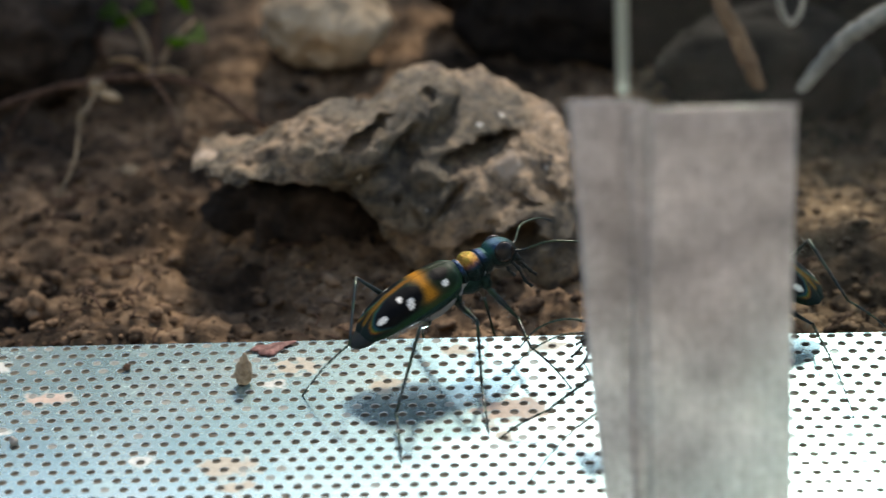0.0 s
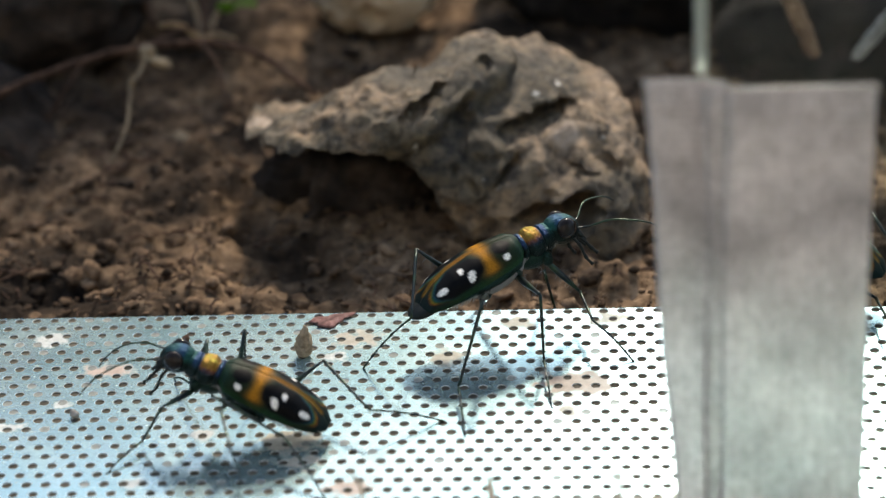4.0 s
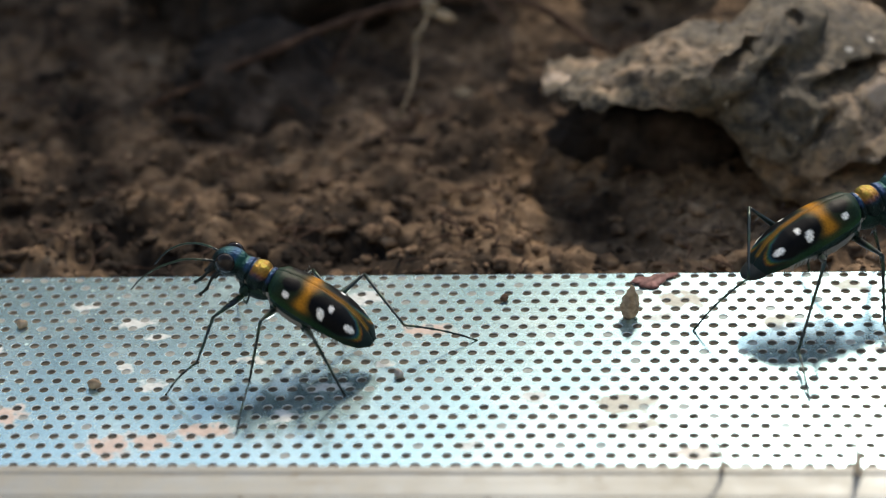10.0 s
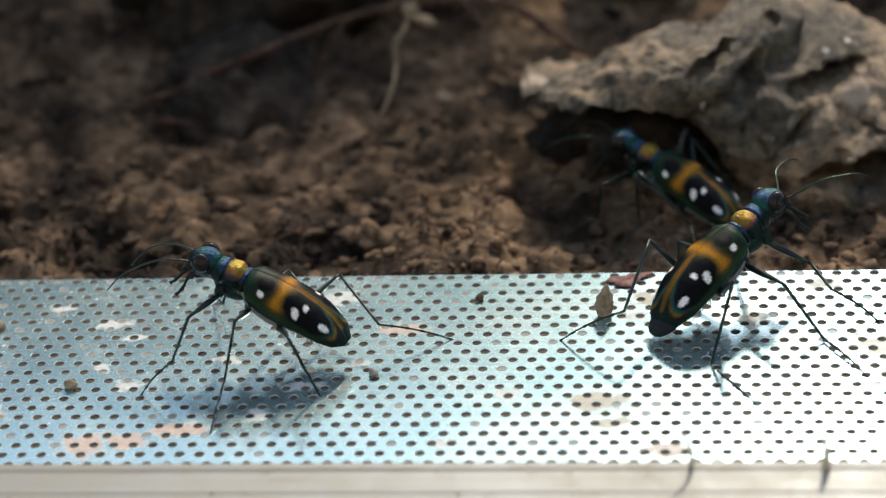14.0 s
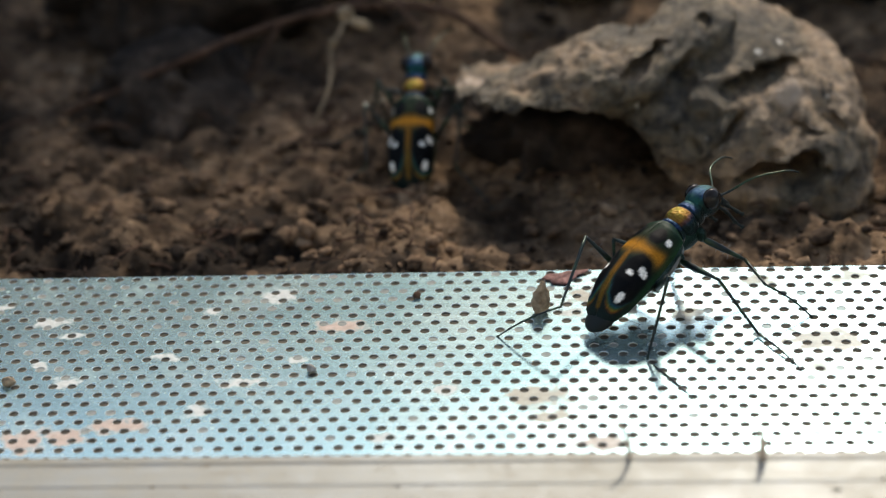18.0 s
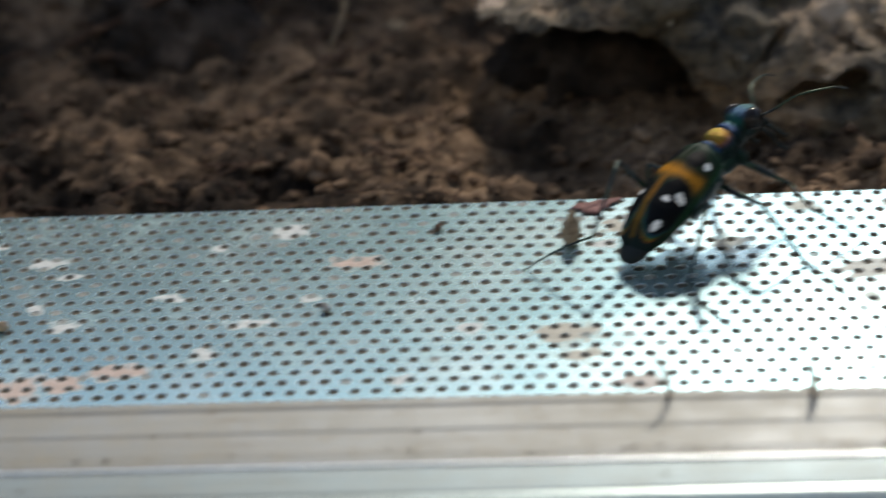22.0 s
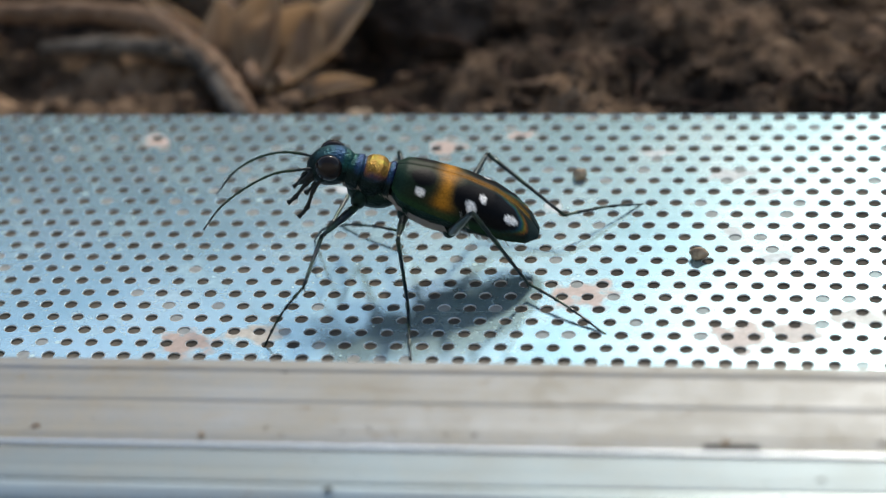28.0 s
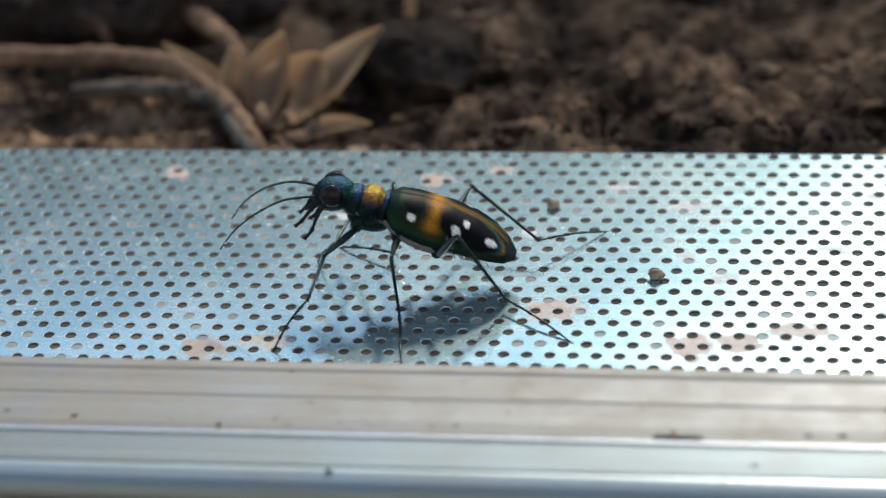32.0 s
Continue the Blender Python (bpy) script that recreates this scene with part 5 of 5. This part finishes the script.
        for i in range(14):
            x, a = rng.uniform(0.1, 0.95) * lt, rng.uniform(0, 6.28)
            q = Vector((x, 0.12 * math.cos(a), 0.12 * math.sin(a)))
            bits.append(tube([q * k, (q + Vector((0.25, 0.3 * math.cos(a), 0.3 * math.sin(a)))) * k], [0.025 * k, 0.005 * k], 3, False))
        for s2 in (1, -1):
            bits.append(tube([Vector((lt * 0.98, 0, 0)) * k, Vector((lt + 0.55, 0.28 * s2, -0.3)) * k], [0.05 * k, 0.01 * k], 4, False))
        v, f = joined(bits)
        me = mesh_of("tibia", v, f, LEGMAT)
        paint(me, lambda co: leg_paint(co, k))
        tib = child("tibia", me, bug, "slender dark shin with spines")
        pts = [Vector((ls * t, 0, 0.30 * math.sin(t * 3.1) - 0.15 * t)) * k for t in np.linspace(0, 1, 26)]
        bits = [tube(pts, [k * (0.125 - 0.0013 * i) * (1.4 if i % 5 == 4 else 0.9) for i in range(26)], 7)]
        for s2 in (1, -1):
            bits.append(tube([pts[-1], pts[-1] + Vector((0.35, 0.22 * s2, -0.02)) * k, pts[-1] + Vector((0.5, 0.3 * s2, -0.16)) * k], [0.04 * k, 0.03 * k, 0.008 * k], 4, False))
        v, f = joined(bits)
        me = mesh_of("tarsus", v, f, LEGMAT)
        paint(me, lambda co: leg_paint(co, k))
        tar = child("tarsus", me, bug, "thin jointed foot with claws")
        parts[(kind, side)] = (fem, tib, tar)
    return bug, scale, parts


def along(a, b, up):
    """Pose at a whose x axis points to b."""
    x = (b - a).normalized()
    y = up.cross(x)
    if y.length < 1e-6:
        y = Vector((0, 1, 0))
    y.normalize()
    z = x.cross(y)
    m = Matrix((x, y, z)).transposed().to_4x4()
    m.translation = a
    return m


def leg_poses(body, scale, kind, side, foot, bend=None):
    """Poses of thigh, shin and foot, in the beetle's space, with the claw at the place foot; bend gives the knee and the ankle."""
    coxa, lf, lt, ls = LEG_KINDS[kind]
    k = MM * scale
    lf, lt, ls = lf * k, lt * k, ls * k
    inv = body.inverted()
    c = Vector((coxa[0], coxa[1] * side, coxa[2])) * k
    cw = body @ c
    zup = Vector((0, 0, 1))
    if bend:
        knee = cw + (Vector(bend[:3]) * MM - cw).normalized() * lf
        ankle = knee + (Vector(bend[3:]) * MM - knee).normalized() * lt
        tip = ankle + (foot - ankle).normalized() * ls
        return [inv @ along(a, b, zup) for a, b in ((cw, knee), (knee, ankle), (ankle, tip))]
    flat = Vector((foot.x - cw.x, foot.y - cw.y, 0))
    out = flat.normalized()
    best = None
    for deg in (22, 30, 38, 46, 54, 62, 70, 80):
        e = radians(deg)
        ankle = foot - out * ls * math.cos(e) + Vector((0, 0, ls * math.sin(e)))
        d = (ankle - cw).length
        if best is None or d < (lf + lt) * 0.985:
            best = ankle
            if d < (lf + lt) * 0.93:
                break
    d = best - cw
    reach = min(max(d.length, abs(lf - lt) * 1.05), (lf + lt) * 0.998)
    ankle = cw + d.normalized() * reach
    ca = (lf * lf + reach * reach - lt * lt) / (2 * lf * reach)
    ang = math.acos(max(-1, min(1, ca)))
    dn = d.normalized()
    up = (Vector((0, 0, 1)) - dn * dn.z)
    lateral = (body.to_3x3() @ Vector((0, side, 0))).normalized()
    wz, wl = {"front": (0.5, 0.8), "middle": (0.5, 0.9), "hind": (0.6, 0.8)}[kind]
    up = wz * up.normalized() + wl * lateral
    up = (up - dn * up.dot(dn)).normalized()
    knee = cw + dn * lf * math.cos(ang) + up * lf * math.sin(ang)
    tip = ankle + (foot - ankle).normalized() * ls
    return [inv @ along(a, b, zup) for a, b in ((cw, knee), (knee, ankle), (ankle, tip))]


DEFAULT_FEET = {"front": (9.5, 9.0), "middle": (-0.5, 12.5), "hind": (-12.5, 11.0)}


def foot_ground(x, y):
    return 0.0 if y < 1.2 * MM else ground_z(x, y)


def rest_feet(x, y, yaw, scale, given):
    """Claw places of a standing beetle: the given ones, the rest by habit."""
    a = radians(yaw)
    h, l = Vector((math.cos(a), math.sin(a))), Vector((-math.sin(a), math.cos(a)))
    feet = {}
    for kind, side in LEGS:
        if (kind, side) in given:
            p = Vector(given[(kind, side)][:2]) * MM
        else:
            fx, fy = DEFAULT_FEET[kind]
            p = Vector((x, y)) * MM + (h * fx + l * side * fy) * MM * scale
        feet[(kind, side)] = p
    return feet


def animate(made, stands, runs):
    """stands: (t0, t1, x, y, z, yaw, pitch, roll, given feet); runs: (t, x, y, yaw) between them. Keys the body and all legs."""
    bug, scale, parts = made
    keys = []
    for t0, t1, x, y, z, yaw, pitch, roll, given in stands:
        m = pose(x * MM, y * MM, z * MM, 0, 0, yaw) @ pose(0, 0, 0, 0, -pitch, 0) @ pose(0, 0, 0, roll, 0, 0)
        feet = rest_feet(x, y, yaw, scale, given)
        f3 = {q: Vector((p.x, p.y, foot_ground(p.x, p.y))) for q, p in feet.items()}
        bends = {q: v[2:] for q, v in given.items() if len(v) > 2}
        keys += [(t0, m, f3, bends)] + ([(t1, m, f3, bends)] if t1 > t0 else [])
    for i, (t, x, y, yaw) in enumerate(runs):
        z = 6.0 + (0 if y < 1.2 else -5)
        m = pose(x * MM, y * MM, z * MM, 0, 0, yaw) @ pose(0, 0, 0, 0, -7, 0)
        f3 = {}
        a = radians(yaw)
        h = Vector((math.cos(a), math.sin(a), 0))
        for q, p in rest_feet(x, y, yaw, scale * 0.85, {}).items():
            tripod = (LEGS.index(q) % 2) ^ (q[0] == "middle")
            s = 1 if (i + tripod) % 2 else -1
            g = p.to_3d() + h * 2.6 * MM * s
            f3[q] = Vector((g.x, g.y, foot_ground(g.x, g.y)))
        keys.append((t, m, f3, {}))
    keys.sort(key=lambda r: r[0])
    walk(bug, [(t, m) for t, m, _, _ in keys])
    for q, (fem, tib, tar) in parts.items():
        rows = [(t, leg_poses(m, scale, q[0], q[1], f3[q], bends.get(q))) for t, m, f3, bends in keys]
        for j, ob in enumerate((fem, tib, tar)):
            walk(ob, [(t, p[j]) for t, p in rows])


def motions():
    F, M, H = "front", "middle", "hind"
    # by the lava rock, at the rear edge of the plate
    a = {(H, 1): (61.7, -11.4, 67.8, -4.3, 10.7, 67.6, -13.0, 7.2), (H, -1): (73.4, -24.7, 75.3, -13.7, 9.5, 72.8, -17.5, 2.2), (M, -1): (82.4, -20.0, 81.3, -10.5, 8.3, 81.5, -12.4, 1.7),
         (F, -1): (91.3, -11.1, 85.4, -1.8, 3.6, 86.8, -7.8, 3.4), (M, 1): (69.5, 6.0), (F, 1): (86.0, 8.0)}
    b = {(H, 1): (50.6, -13.5, 60.3, -8.2, 8.8, 57.7, -16.3, 5.2), (H, -1): (70.9, -26.0, 68.8, -16.2, 8.4, 66.8, -18.2, 1.2), (M, -1): (81.9, -20.5, 73.9, -12.6, 6.0, 77.4, -14.0, 1.2),
         (F, -1): (83.9, -10.2, 76.9, -4.6, 3.9, 78.9, -10.3, 4.0), (M, 1): (57.0, 3.0), (F, 1): (70.0, 8.0)}
    animate(rock_side, [(0.0, 1.1, 78.5, -2.2, 9.8, 30.5, 15.5, -8, a), (1.5, 11.58, 78.52, -2.32, 9.62, 29.7, 13.2, -8.2, a), (11.7, 32.0, 68.9, -5.5, 7.83, 46.6, 22.3, -11.9, b)], [])
    # the runner along the plate
    behind = {(F, 1): (83.3, -21.0), (M, 1): (86.4, -30.0)}
    pause = {(H, -1): (88.6, -24.2, 75.5, -20.9, 4.4, 81.1, -27.3, 2.7), (F, 1): (57.2, -35.4, 60.9, -32.2, 4.9, 59.5, -37.6, 5.1), (M, 1): (67.6, -37.5, 66.6, -33.6, 7.1, 67.0, -36.0, 1.5), (H, 1): (74.8, -38.6)}
    near = {(H, -1): (71.2, -22.0, 58.5, -18.1, 5.2, 63.7, -24.6, 3.1), (F, 1): (36.8, -31.4, 42.8, -27.5, 5.7, 40.2, -26.5, 1.1), (M, 1): (51.1, -33.0, 49.3, -30.3, 6.9, 51.0, -36.7, 6.4), (H, 1): (60.0, -36.2), (M, -1): (52.2, -13.5)}
    mid = {(H, -1): (39.6, -13.1, 27.3, -9.0, 5.7, 32.2, -15.8, 3.4), (H, 1): (29.6, -31.9, 24.1, -24.2, 7.0, 26.3, -24.0, 1.0), (M, 1): (16.5, -31.2, 18.5, -22.5, 8.1, 17.0, -24.0, 1.9), (F, 1): (7.9, -23.6, 13.0, -19.5, 6.8, 11.9, -24.4, 4.4), (M, -1): (26.7, -8.8, 21.7, -8.1, 5.8, 25.1, -13.7, 5.3)}
    end = {(H, 1): (-6.0, -32.9, -16.2, -29.2, 8.6, -12.7, -27.5, 1.2), (F, 1): (-32.3, -34.8, -28.2, -28.4, 5.9, -28.8, -33.9, 4.8), (M, 1): (-20.6, -36.6, -21.9, -30.3, 6.9, -21.9, -29.3, 1.0), (H, -1): (-4.7, -14.1, -17.1, -14.4, 5.0, -11.2, -18.6, 2.3),
           (M, -1): (-29.5, -17.5, -24.1, -15.6, 5.9, -23.6, -20.3, 0.9), (F, -1): (-31.0, -19.9, -27.8, -18.4, 3.8, -28.6, -23.9, 3.8)}
    animate(runner, [(0.0, 1.1, 99.8, -16.0, 8.5, 168, 16, 0, behind), (2.0, 2.2, 65.96, -26.76, 6.35, 177.4, 17, 3.2, pause), (2.55, 4.1, 48.9, -23.2, 7.0, 168.9, 20.9, -0.6, near),
                     (4.9, 17.3, 19.04, -15.2, 8.64, 164.7, 24.0, 1.25, mid), (18.0, 32.0, -23.0, -22.9, 7.8, 181, 19.9, 2.6, end)],
            [(1.3, 93.0, -18.5, 165), (1.4, 89.5, -20.5, 172), (1.5, 86.2, -22.0, 175), (1.6, 84.1, -24.1, 171), (1.7, 81.0, -25.2, 162), (1.8, 78.4, -27.4, 158), (1.9, 71.2, -29.1, 172),
             (2.3, 64.5, -28.0, 170), (2.4, 57.0, -26.6, 172), (2.47, 52.5, -25.0, 170), (4.25, 46.0, -23.0, 164), (4.4, 40.5, -24.5, 160), (4.5, 35.0, -22.5, 158), (4.6, 30.0, -20.5, 157), (4.7, 25.5, -18.6, 157),
             (17.4, 12.0, -14.5, 165), (17.5, 2.6, -13.4, 178), (17.6, -8.0, -15.0, 186), (17.7, -15.0, -18.0, 190), (17.8, -20.0, -20.5, 185)])
    # the third one, from behind the channel on to the soil
    c = {(H, 1): (120.9, -17.8, 118.0, -1.5, 2.2, 118.9, -10.0, 3.1), (H, -1): (127.7, -1.5, 117.7, 4.2, 9.9, 121.4, -2.3, 5.8), (F, 1): (96.4, -4.3)}
    animate(wanderer, [(0.0, 10.9, 108.8, 5.9, 8.0, 155, 15, 2, c), (11.78, 14.12, 60.7, 23.3, 1.8, 149, 21.7, 0.8, {}), (14.4, 15.9, 39.5, 21.6, 0.9, 158, 16.4, 6.4, {}), (16.6, 21.1, 38.1, 40.6, 2.1, 87.5, 36, -5, {}), (21.55, 32.0, 77.0, 69.0, 2.0, 10, 10, 0, {})],
            [(11.1, 102.0, 5.0, 165), (11.3, 92.0, 8.0, 160), (11.5, 78.0, 13.5, 155), (11.65, 68.0, 18.5, 150), (14.25, 53.5, 21.5, 150), (14.35, 45.5, 19.6, 152), (16.1, 38.5, 22.0, 130), (16.3, 37.8, 28.0, 105), (16.45, 38.3, 34.0, 92), (21.2, 41.0, 41.0, 52), (21.3, 50.0, 55.0, 45), (21.4, 60.0, 63.0, 25)])


build_ground()
build_walls()
build_plate()
build_rail()
build_panel()
build_rocks()
build_plants()
build_crumbs()
build_plate_litter()
build_rail_litter()
build_bounce()
rock_side = beetle("black and orange tiger beetle standing by the plate edge", 1.09, 1.5, 0.45, True)
runner = beetle("black and orange tiger beetle running along the plate", 1.0, 0.9, 1.15)
wanderer = beetle("black and orange tiger beetle wandering on to the soil", 1.0)
cam.data.dof.focus_object = rock_side[0]
motions()
